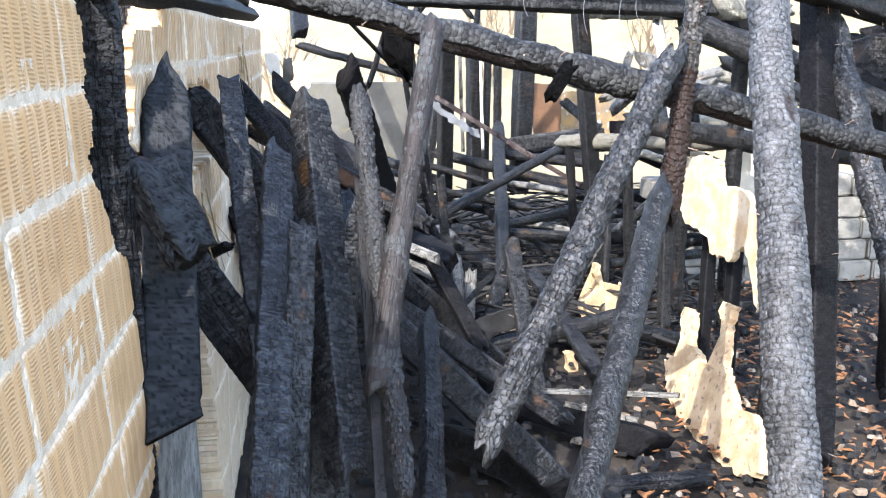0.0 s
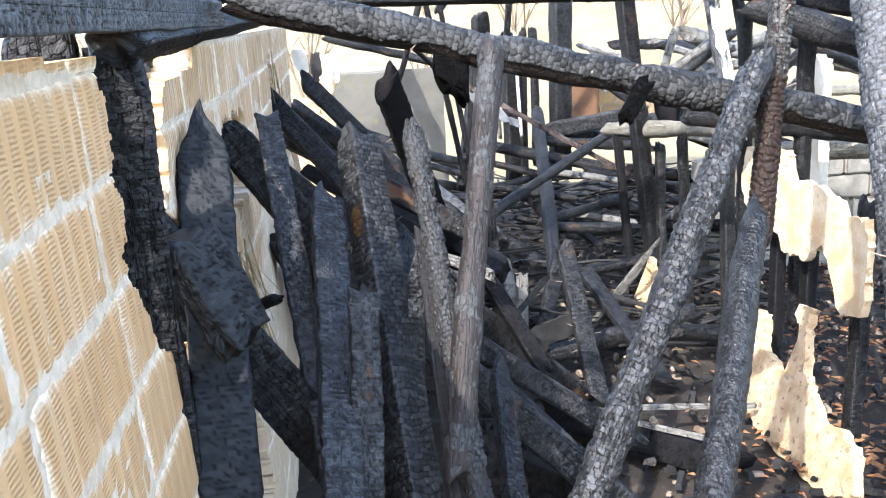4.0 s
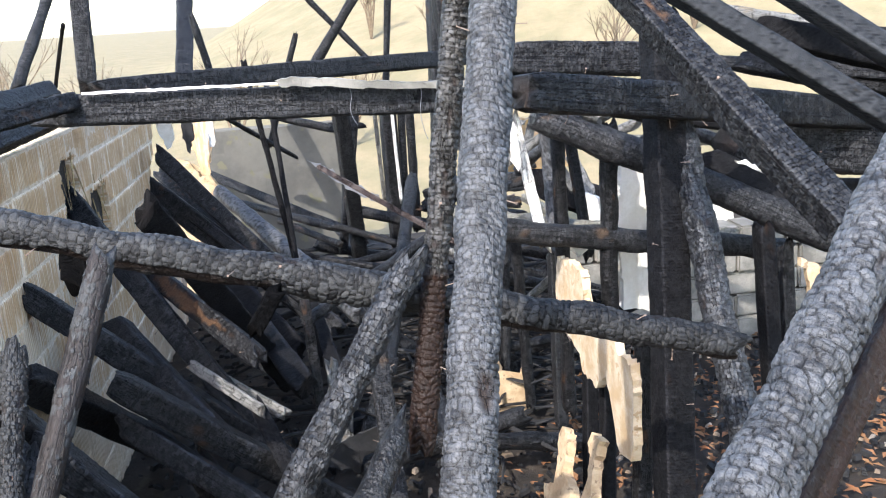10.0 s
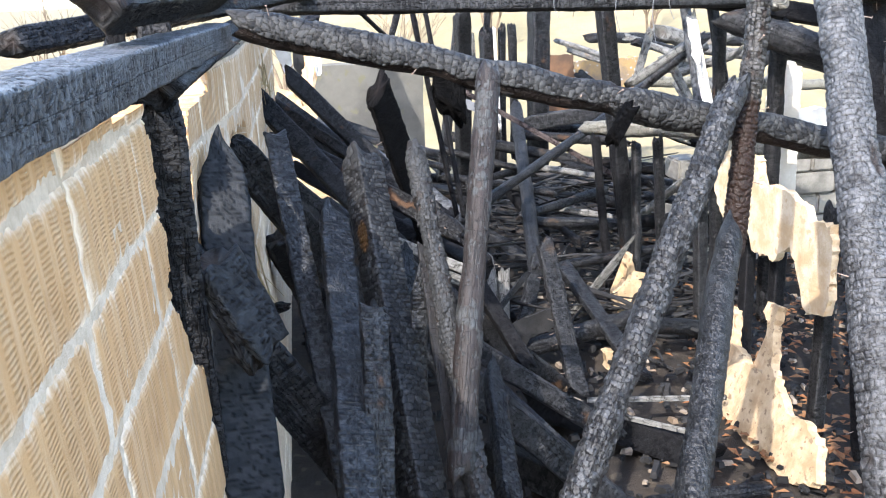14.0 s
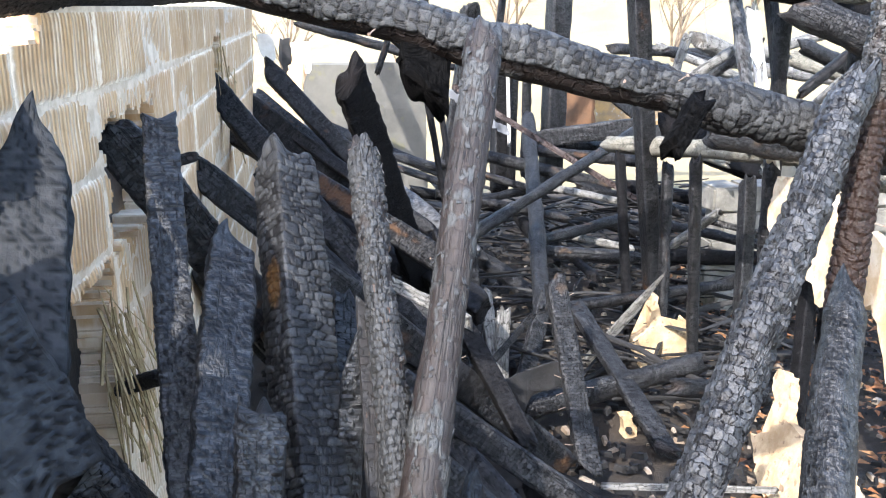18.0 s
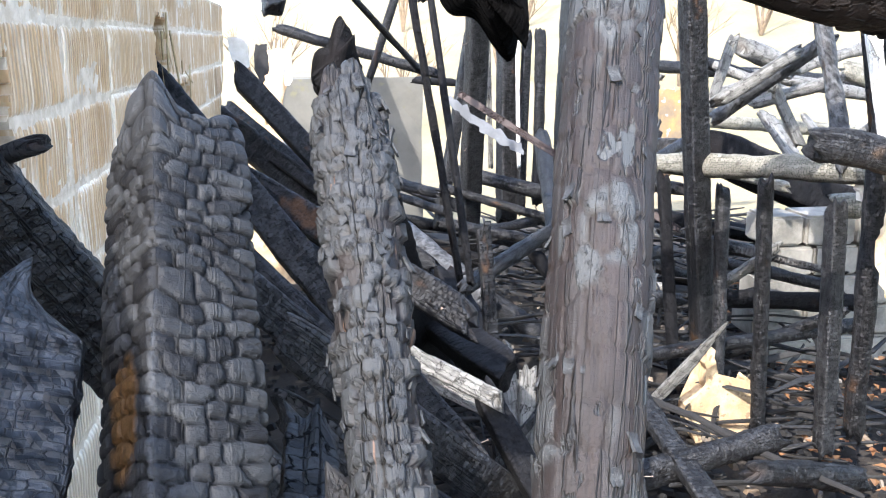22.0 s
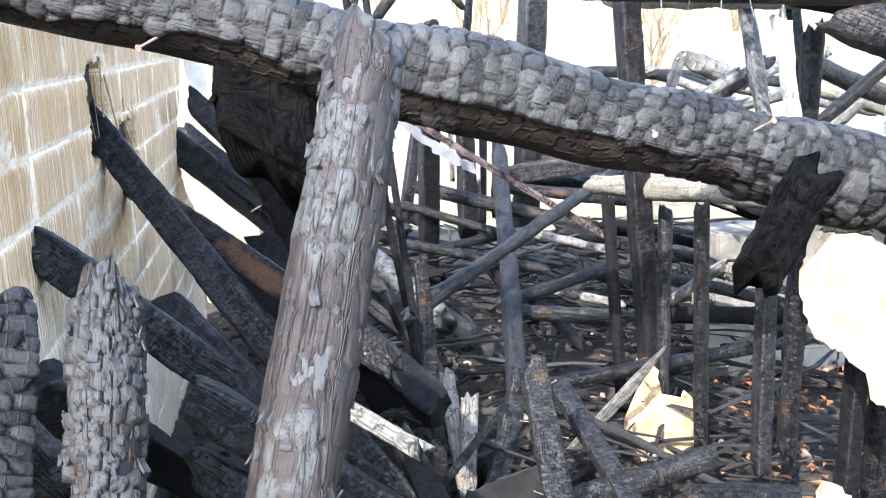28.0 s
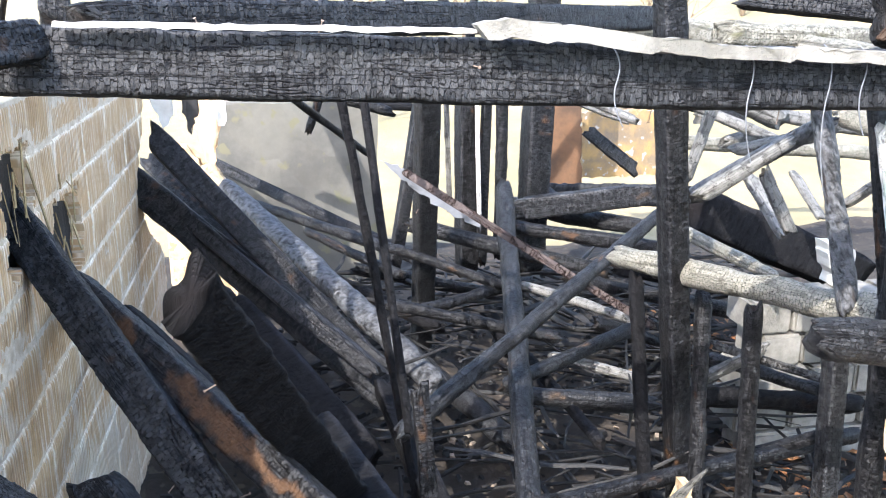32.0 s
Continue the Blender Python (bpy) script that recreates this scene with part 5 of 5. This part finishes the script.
timber("charred_beam", (3.348, 7.000, 1.915), (3.672, 7.000, 1.784), 0.113, "r", 1, "grey", "grey charred beam lying on the heap", eb=0.6)
timber("charred_pole", (3.095, 6.500, 1.639), (3.291, 6.500, 1.792), 0.068, "r", 1, "char", "short charred pole slanting in the heap", eb=0.3)
timber("charred_log", (3.314, 8.500, 1.528), (3.592, 8.500, 1.592), 0.090, "r", 1, "pale", "pale log end on the far heap")
timber("charred_pole", (3.011, 8.600, 1.813), (3.548, 8.600, 1.662), 0.082, "r", 1, "char", "thin charred pole on the far heap")
timber("charred_plank", (2.624, 9.500, 1.724), (3.067, 9.500, 1.556), 0.092, "p", 1, "pale", "pale broken board on the far heap")
timber("charred_plank", (2.613, 7.500, 1.529), (2.752, 7.500, 1.983), 0.068, "p", 1, "pale", "pale grey board standing in the heap")
timber("charred_pole", (1.091, 10.300, 1.612), (1.514, 10.300, 1.581), 0.069, "r", 2, "black", "thin black pole lying by the slab")
timber("charred_beam", (1.973, 8.800, 1.055), (2.882, 8.600, 1.175), 0.151, "q", 1, "grey", "grey burnt beam lying level in the pile")
timber("charred_plank", (2.833, 9.800, 1.425), (3.259, 9.800, 1.096), 0.107, "p", 1, "grey", "grey burnt board leaning at the back")
timber("charred_pole", (3.870, 10.000, 1.479), (4.958, 10.000, 1.792), 0.112, "r", 2, "pale", "pale thin pole lying on the slope", eb=0.4)
timber("charred_log", (3.919, 10.500, 1.198), (5.839, 10.500, 1.044), 0.132, "r", 2, "moss", "weathered log lying behind the heap", eb=0.6)
timber("charred_log", (3.330, 11.000, 1.722), (6.106, 11.000, 1.489), 0.126, "r", 2, "grey", "grey log lying at the foot of the slope", eb=0.8)


# ---- torn clay sheets and plaster ----
def sheet(name, origin, u, v, outline, thick, mat, label, cat, seed=1, rough=0.012, parent=None):
    """A broken sheet: an outline in metres along u and v from origin, its edges roughened, with thickness."""
    rng = random.Random(seed)
    u, v = Vector(u).normalized(), Vector(v).normalized()
    n = u.cross(v).normalized()
    pts = []
    m = len(outline)
    for i in range(m):
        p, q = Vector(outline[i]), Vector(outline[(i + 1) % m])
        k = max(1, int((q - p).length / 0.025))
        for s in range(k):
            w = p.lerp(q, s / k)
            pts.append(w + Vector((rng.uniform(-rough, rough), rng.uniform(-rough, rough))))
    bm = bmesh.new()
    o = Vector(origin)
    front = [bm.verts.new(o + u * p.x + v * p.y + n * rng.uniform(0, 0.004)) for p in pts]
    back = [bm.verts.new(o + u * p.x + v * p.y - n * (thick + rng.uniform(-0.003, 0.003))) for p in pts]
    bm.faces.new(front)
    bm.faces.new(back[::-1])
    for i in range(len(pts)):
        j = (i + 1) % len(pts)
        bm.faces.new((front[i], back[i], back[j], front[j]))
    bmesh.ops.triangulate(bm, faces=[f for f in bm.faces if len(f.verts) > 4])
    bmesh.ops.recalc_face_normals(bm, faces=bm.faces[:])
    me = bm_mesh(name, bm, mat)
    if parent:
        return part(name, me, parent, label)
    return tagged(new(name, me), label, cat)


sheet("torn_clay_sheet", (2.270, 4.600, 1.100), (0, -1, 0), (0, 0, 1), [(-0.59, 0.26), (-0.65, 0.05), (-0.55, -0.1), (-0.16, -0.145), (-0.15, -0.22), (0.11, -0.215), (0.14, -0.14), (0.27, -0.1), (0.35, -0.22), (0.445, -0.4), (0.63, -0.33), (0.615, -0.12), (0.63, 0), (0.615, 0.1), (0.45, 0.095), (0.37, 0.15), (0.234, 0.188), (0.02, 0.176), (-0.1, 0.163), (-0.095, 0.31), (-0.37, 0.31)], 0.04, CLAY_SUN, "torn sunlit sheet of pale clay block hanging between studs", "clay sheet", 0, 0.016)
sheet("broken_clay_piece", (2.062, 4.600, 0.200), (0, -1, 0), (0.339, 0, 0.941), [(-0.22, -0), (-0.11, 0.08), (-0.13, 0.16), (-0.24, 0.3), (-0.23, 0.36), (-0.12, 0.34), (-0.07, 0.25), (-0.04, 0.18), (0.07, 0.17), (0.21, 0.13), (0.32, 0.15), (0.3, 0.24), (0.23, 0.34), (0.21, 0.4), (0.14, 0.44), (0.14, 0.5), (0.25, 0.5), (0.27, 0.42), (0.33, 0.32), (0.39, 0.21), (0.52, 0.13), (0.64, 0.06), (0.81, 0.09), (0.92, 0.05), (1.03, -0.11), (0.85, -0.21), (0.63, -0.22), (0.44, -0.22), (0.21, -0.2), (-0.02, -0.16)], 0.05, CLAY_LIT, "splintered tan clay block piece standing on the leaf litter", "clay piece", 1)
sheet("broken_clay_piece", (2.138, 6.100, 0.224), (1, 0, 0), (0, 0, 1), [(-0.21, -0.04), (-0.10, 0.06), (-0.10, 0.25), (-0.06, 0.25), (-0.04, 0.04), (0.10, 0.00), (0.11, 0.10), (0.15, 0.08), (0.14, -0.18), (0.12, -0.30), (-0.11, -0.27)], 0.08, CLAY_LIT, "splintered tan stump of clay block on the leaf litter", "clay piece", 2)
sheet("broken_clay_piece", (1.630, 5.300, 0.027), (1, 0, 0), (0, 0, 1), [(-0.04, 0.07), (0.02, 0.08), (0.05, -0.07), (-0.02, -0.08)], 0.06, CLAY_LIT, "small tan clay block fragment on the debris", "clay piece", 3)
sheet("torn_clay_sheet", (-0.092, 9.300, 1.615), (1, 0, 0), (0, 0, 1), [(-0.05, 0.28), (0.11, 0.28), (0.11, 0.03), (0.06, -0.01), (0.02, -0.27), (-0.04, -0.24), (-0.07, -0.05), (-0.13, -0.02)], 0.05, CLAY, "torn end of the clay wall with ragged edges", "clay sheet", 4)
sheet("torn_clay_sheet", (-0.20, 9.45, 0.7), (1, 0, 0), (0, 0, 1), [(-0.24, -0.72), (0.22, -0.72), (0.20, 0.45), (0.12, 0.62), (0.02, 0.60), (-0.06, 0.75), (-0.16, 0.72), (-0.24, 0.80)], 0.06, CLAY_LIT, "scorched lower end of the clay wall behind the rafters", "clay sheet", 52)
sheet("torn_plaster", (-0.306, 8.600, 1.844), (1, 0, 0), (0, 0, 1), [(-0.08, 0.13), (0.06, 0.13), (0.06, -0.08), (-0.00, -0.15), (-0.04, -0.02)], 0.03, PLASTER, "torn white plaster at the broken end of the wall", "plaster", 5)
sheet("torn_clay_sheet", (-0.181, 9.000, 1.789), (1, 0, 0), (0, 0, 1), [(-0.04, 0.14), (0.05, 0.14), (0.05, -0.04), (-0.01, -0.19), (-0.04, -0.04)], 0.05, BLACKSHEET, "black charred board end at the broken wall", "board", 6)
sheet("torn_plaster", (0.006, 9.200, 1.765), (1, 0, 0), (0, 0, 1), [(-0.03, 0.14), (0.03, 0.14), (0.02, -0.13), (-0.02, -0.15)], 0.03, PLASTER, "thin white torn plaster strip at the wall end", "plaster", 7)
sheet("curled_sheet", (1.116, 5.350, 0.301), (1, 0, 0), (0, 0, 1), [(-0.24, -0.10), (-0.15, 0.03), (0.00, 0.07), (0.07, 0.10), (0.17, 0.13), (0.17, -0.02), (0.01, -0.05), (-0.04, -0.17)], 0.01, BLACKSHEET, "curled black burnt sheet with a pale torn edge", "sheet metal", 8)
sheet("rusty_panel", (2.756, 10.200, 1.241), (1, 0, 0), (0, 0, 1), [(-0.18, 0.36), (0.15, 0.35), (0.18, -0.36), (-0.14, -0.35)], 0.03, RUST, "rusty brown sheet panel standing behind the far posts", "panel", 9)
sheet("ochre_wall_piece", (3.414, 10.400, 1.203), (1, 0, 0), (0, 0, 1), [(-0.43, 0.29), (0.38, 0.30), (0.45, -0.29), (-0.40, -0.29)], 0.15, OCHRE, "ochre and grey broken wall piece at the back", "wall piece", 10)
sheet("hanging_strip", (1.180, 7.600, 1.475), (1, 0, 0), (0, 0, 1), [(-0.27, 0.18), (-0.15, 0.14), (0.03, -0.00), (0.28, -0.16), (0.27, -0.21), (0.01, -0.06), (-0.17, 0.10)], 0.004, STEEL, "bent strip of grey sheet metal hanging in the pile", "metal strip", 11)
sheet("ash_strip", (0.414, 5.012, 2.448), (1, 0, 0), (0, 0, 1), [(-0.46, 0.016), (0.45, -0.004), (0.45, -0.014), (-0.46, 0.004)], -0.03, PLASTER, "white ash covered batten on the tie beam", "batten", 12, 0.003)
sheet("bark_slab", (1.336, 5.005, 2.412), (1, 0, 0), (0, 0, 1), [(-0.48, 0.04), (-0.4, 0.06), (-0.27, 0.04), (-0.13, 0.02), (0.16, -0.01), (0.38, -0.02), (0.8, -0.05), (0.8, -0.07), (0.31, -0.045), (0.01, -0.03), (-0.27, 0.0), (-0.45, 0.015)], -0.06, STONE, "pale loose bark slab lying on the tie beam", "bark", 13, 0.006)
sheet("plaster_piece", (2.511, 5.600, 1.343), (1, 0, 0), (0, 0, 1), [(-0.09, 0.11), (0.05, 0.05), (0.11, -0.03), (0.01, -0.10), (-0.08, -0.04)], 0.04, PLASTER, "pale ragged plaster piece hanging beside the stud", "plaster", 14)
sheet("white_wall_piece", (2.746, 5.300, 1.434), (1, 0, 0), (0, 0, 1), [(-0.06, 0.44), (0.09, 0.40), (0.09, -0.47), (-0.05, -0.44), (-0.08, 0.05)], 0.09, PLASTER, "bright white plastered wall piece behind the posts", "wall piece", 15)
sheet("white_wall_piece", (2.860, 6.400, 1.337), (1, 0, 0), (0, 0, 1), [(-0.08, 0.11), (0.06, 0.08), (0.05, -0.12), (-0.03, -0.08)], 0.1, PLASTER, "bright white plaster patch behind the posts", "wall piece", 16)
sheet("white_wall_piece", (4.146, 7.400, 1.009), (1, 0, 0), (0, 0, 1), [(-0.27, 0.17), (0.17, 0.21), (0.24, -0.22), (-0.14, -0.16)], 0.12, PLASTER, "bright white plastered wall piece in the right heap", "wall piece", 17)
sheet("white_sheet", (2.010, 5.000, 2.049), (1, 0, 0), (0, 0, 1), [(-0.04, 0.12), (0.01, 0.11), (0.03, -0.14), (-0.01, -0.09)], 0.01, PLASTER, "narrow white ash strip hanging", "strip", 18)
sheet("pale_board", (2.834, 3.900, 2.000), (1, 0, 0), (0, 0, 1), [(-0.16, 0.07), (-0.00, 0.05), (0.12, -0.09), (0.08, -0.07), (-0.03, 0.03)], 0.015, PLASTER, "pale ash covered splinter on the heap", "splinter", 19)
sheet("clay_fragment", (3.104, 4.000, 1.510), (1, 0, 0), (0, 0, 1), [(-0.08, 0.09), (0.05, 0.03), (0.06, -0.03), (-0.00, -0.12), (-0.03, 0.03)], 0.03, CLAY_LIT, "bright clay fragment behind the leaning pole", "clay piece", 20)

# three added black sheets stand in for the dark inside the wall holes
sheet("black_backing", (-0.53, 3.55, 1.1), (0, 1, 0), (0, 0, 1), [(-0.42, -1.1), (0.6, -1.1), (0.6, 0.98), (0.1, 1.0), (-0.45, 0.96)], 0.03, BLACKSHEET, "black sheet added for the darkness inside a hole in the wall", "board", 43)
sheet("black_backing", (-0.465, 5.87, 1.86), (0, 1, 0), (0, 0, 1), [(-0.21, -0.24), (0.21, -0.24), (0.21, 0.24), (-0.21, 0.24)], 0.03, BLACKSHEET, "black sheet added for the darkness inside a hole in the wall", "board", 44)
sheet("black_backing", (-0.465, 6.47, 1.61), (0, 1, 0), (0, 0, 1), [(-0.25, -0.22), (0.25, -0.22), (0.25, 0.22), (-0.25, 0.22)], 0.03, BLACKSHEET, "black sheet added for the darkness inside a hole in the wall", "board", 46)
sheet("black_backing", (-0.60, 2.75, 1.2), (0, 1, 0), (0, 0, 1), [(-0.20, -1.2), (0.34, -1.2), (0.36, 0.96), (0.2, 1.02), (0.16, 0.86), (0.13, 1.03), (-0.05, 1.0), (-0.17, 1.02)], 0.03, BLACKSHEET, "black charred board with split gaps behind the wall end", "board", 45)

# lower wall between the near panel and the long wall: scorched whitewash
sheet("whitewashed_panel", (-0.47, 2.45, 0.62), (0, 1, 0), (0, 0, 1), [(-0.30, -0.64), (0.85, -0.64), (0.80, 0.30), (0.55, 0.52), (0.30, 0.42), (0.05, 0.58), (-0.15, 0.46), (-0.30, 0.35)], 0.08, WHITEWASH, "scorched whitewashed lower wall panel with peeling surface", "wall panel", 41)


def straw(count, centre, seed):
    """A tuft of straw and split lath sticking out of the broken wall."""
    rng = random.Random(seed)
    verts, faces = [], []
    for _ in range(count):
        o = Vector(centre) + Vector((rng.uniform(-0.03, 0.05), rng.uniform(-0.09, 0.09), rng.uniform(-0.05, 0.22)))
        d = Vector((rng.uniform(-0.05, 0.25), rng.uniform(-0.35, 0.35), rng.uniform(-1.0, -0.4))).normalized()
        l, r = rng.uniform(0.06, 0.3), rng.uniform(0.001, 0.0045)
        s = d.cross(Vector((1, 0, 0))).normalized() * r
        q = d.cross(s).normalized() * r
        k = len(verts)
        for e in (0, l):
            verts += [o + d * e + s, o + d * e + q, o + d * e - s, o + d * e - q]
        faces += [(k + i, k + (i + 1) % 4, k + 4 + (i + 1) % 4, k + 4 + i) for i in range(4)]
    tagged(new("straw_tuft", mesh_from("straw_tuft", verts, faces, STRAW)), "bundle of straw and splintered lath hanging from the broken wall", "straw", kind="stuff")


straw(60, (-0.42, 3.24, 1.36), 3)
straw(7, (-0.43, 5.85, 1.90), 4)
straw(9, (-0.43, 6.45, 1.66), 5)


def stone_wall():
    wall = tagged(new("stone_wall"), "low wall of grey weathered stone blocks behind the posts", "wall")
    rng = random.Random(8)
    for row in range(5):
        x = 2.9 - rng.uniform(0, 0.2)
        while x < 7.5:
            w = rng.uniform(0.22, 0.45)
            me = box("stone", (x, 7.0 + rng.uniform(-0.02, 0.02), row * 0.19), (x + w - 0.015, 7.3, row * 0.19 + 0.18), STONE, 0.015, 0.0)
            part("stone", me, wall)
            x += w


stone_wall()

# ---- loose litter ----
def litter(name, count, area, size, mat, label, seed, lift=0.0, flat=True):
    """Countless small scraps on the ground in one mesh."""
    rng = random.Random(seed)
    verts, faces = [], []
    for _ in range(count):
        x, y = rng.uniform(area[0], area[1]), rng.uniform(area[2], area[3])
        if flat and rng.random() < max(0.0, (x - 3.6) / 2.8, (2.6 - y) / 1.8, (y - 8.0) / 1.6):
            continue
        if flat and x < 1.15 + 0.3 * (y - 2) + rng.gauss(0, 0.15):
            continue
        z = 0.02 + rng.uniform(0, lift)
        s = size * rng.uniform(0.5, 1.6)
        a, t = rng.uniform(0, 6.28), rng.uniform(-0.6, 0.6)
        ca, sa = math.cos(a), math.sin(a)
        k = len(verts)
        if flat:
            for px, py, pz in ((-1, 0, 0), (-0.2, -0.5, 0.25), (1, -0.1, 0), (0.1, 0.5, 0.3)):
                verts.append((x + s * (px * ca - py * sa), y + s * (px * sa + py * ca), z + s * (pz + px * t * 0.5)))
            faces += [(k, k + 1, k + 2), (k, k + 2, k + 3)]
        else:
            l = rng.uniform(0.6, 1.6)
            for px, py, pz in ((-l, -0.6, 0), (l, -0.5, 0), (l * 0.9, 0.6, 0), (-l, 0.5, 0), (-l * 0.8, -0.4, 0.9), (l * 0.8, -0.3, 0.7), (l * 0.7, 0.4, 0.8), (-l * 0.7, 0.4, 1.0)):
                verts.append((x + s * (px * ca - py * sa), y + s * (px * sa + py * ca), z - 0.01 + s * (pz + px * t * 0.4)))
            faces += [(k + 4, k + 5, k + 6, k + 7), (k, k + 1, k + 5, k + 4), (k + 1, k + 2, k + 6, k + 5), (k + 2, k + 3, k + 7, k + 6), (k + 3, k, k + 4, k + 7)]
    tagged(new(name, mesh_from(name, verts, faces, mat)), label, "debris", kind="stuff")


def leaf_material(name, a, b):
    k = Nodes(name)
    r = k.n("NewGeometry").outputs["Random Per Island"]
    col = k.mix(r, a, b)
    return k.done(k.mix(k.noise(k.coords(), 60.0), col, tuple(c * 0.5 for c in a)), 0.8, None, 0.0, 0.3)


LEAF = leaf_material("dry_leaf", (0.22, 0.088, 0.034), (0.25, 0.15, 0.075))
CHIP = leaf_material("char_chip", (0.006, 0.006, 0.007), (0.035, 0.034, 0.034))
RUBBLE = leaf_material("rubble_chip", (0.22, 0.16, 0.11), (0.36, 0.32, 0.27))
litter("fallen_leaves", 8200, (1.0, 6.4, 0.9, 9.6), 0.032, LEAF, "dry brown leaves scattered over the burnt soil", 11, 0.03)
litter("char_chips", 3600, (-0.3, 4.5, 1.8, 10.5), 0.022, CHIP, "black and grey char chips all over the ground", 12, 0.05, False)
litter("rubble_chips", 500, (1.2, 4.5, 3.2, 8.5), 0.02, RUBBLE, "small broken bits of clay and plaster", 13, 0.03, False)


def burnt_sticks():
    """Thin burnt sticks and laths lying through the pile, each a thing of its own."""
    rng = random.Random(21)
    shapes = []
    for n in range(10):
        verts, faces = [], []
        r = rng.uniform(0.008, 0.02)
        flat = rng.choice((0.4, 0.7, 1.0))
        bend = [(rng.uniform(-0.02, 0.02), rng.uniform(-0.02, 0.02)) for _ in range(6)]
        for i in range(6):
            for q in range(7):
                a = q * 6.2832 / 7
                w = r * rng.uniform(0.75, 1.2) * (0.6 if i in (0, 5) else 1)
                verts.append((-0.5 + i / 5 + rng.uniform(-0.01, 0.01), w * math.cos(a) + bend[i][0], w * flat * math.sin(a) + bend[i][1]))
        for i in range(5):
            for q in range(7):
                faces.append((i * 7 + q, i * 7 + (q + 1) % 7, i * 7 + 7 + (q + 1) % 7, i * 7 + 7 + q))
        faces += [tuple(range(6, -1, -1)), tuple(range(35, 42))]
        shapes.append(mesh_from("burnt_stick", verts, faces, CHIP if n % 4 else CHIP_GREY))
    for _ in range(290):
        y = rng.uniform(5.5, 10.0)
        x = rng.uniform(0.1 + 0.1 * (y - 4), 2.0 + 0.45 * (y - 4))
        top = 0.22 + 0.45 * math.exp(-((y - 8.2) / 1.6) ** 2)
        ob = new("burnt_stick", shapes[rng.randrange(10)])
        ob.matrix_world = pose(x, y, 0.03 + top * rng.random() ** 1.4, rng.uniform(0, 360), rng.uniform(-14, 14), rng.gauss(-12, 42)) @ Matrix.Scale(rng.uniform(0.45, 1.25), 4)
        tagged(ob, "thin black burnt stick lying in the pile of debris", "stick", "burnt sticks in the pile")


CHIP_GREY = leaf_material("char_stick_grey", (0.02, 0.02, 0.021), (0.052, 0.051, 0.050))
burnt_sticks()


# ---- hanging threads on the tie beam ----
def thread(points, label):
    cu = bpy.data.curves.new("hanging_thread", "CURVE")
    cu.dimensions, cu.bevel_depth, cu.bevel_resolution = "3D", 0.0018, 1
    sp = cu.splines.new("NURBS")
    sp.points.add(len(points) - 1)
    for p, co in zip(sp.points, points):
        p.co = (*co, 1)
    sp.use_endpoint_u, sp.order_u = True, 3
    cu.materials.append(STEEL)
    tagged(new("hanging_thread", cu), label, "thread")


for x, drop in ((1.20, 0.12), (1.755, 0.30), (1.85, 0.16), (1.545, 0.22)):
    thread([(x, 5.02, 2.40), (x + 0.02, 4.985, 2.37), (x - 0.01, 4.99, 2.33 - drop * 0.5), (x + 0.03, 4.995, 2.33 - drop)], "thin pale burnt thread hanging from the tie beam")


# ---- bare shrubs on the slope ----
def shrub(x, y, h, seed):
    """A leafless shrub: tapered stems that fork twice."""
    rng = random.Random(seed)
    verts, faces = [], []

    def limb(o, d, l, r, level):
        s = d.cross(Vector((0.3, 1, 0.2))).normalized()
        q = d.cross(s).normalized()
        e = o + d * l
        k = len(verts)
        for c, rr in ((o, r), (e, r * 0.55)):
            verts.extend([c + (s * math.cos(a * 1.257) + q * math.sin(a * 1.257)) * rr for a in range(5)])
        faces.extend([(k + a, k + (a + 1) % 5, k + 5 + (a + 1) % 5, k + 5 + a) for a in range(5)])
        if level:
            for _ in range(3):
                limb(o + d * l * rng.uniform(0.5, 1), (d + Vector((rng.uniform(-0.7, 0.7), rng.uniform(-0.7, 0.7), rng.uniform(-0.1, 0.5)))).normalized(), l * 0.65, r * 0.5, level - 1)

    z = float(hills(np.array(x), np.array(y)))
    for _ in range(4):
        limb(Vector((x, y, z)), Vector((rng.uniform(-0.4, 0.4), rng.uniform(-0.4, 0.4), 1)).normalized(), h * rng.uniform(0.35, 0.5), 0.035, 3)
    ob = tagged(new("bare_shrub", mesh_from("bare_shrub", verts, faces, TWIG)), "leafless brown shrub standing on the dry slope", "shrub", "shrubs on the slope")


TWIG = rough_material("bare_twig", (0.20, 0.15, 0.10), (0.12, 0.09, 0.065), 12.0)
for n, (x, y, h) in enumerate(((-2.5, 15, 2.6), (-0.5, 17, 2.2), (1.5, 16, 2.0), (3.6, 18, 2.4), (6.5, 17, 2.2), (9.0, 19, 2.6), (-5, 19, 3.0), (5.0, 22, 2.4), (12.0, 22, 2.6), (2.5, 24, 2.4))):
    shrub(x, y, h, n)
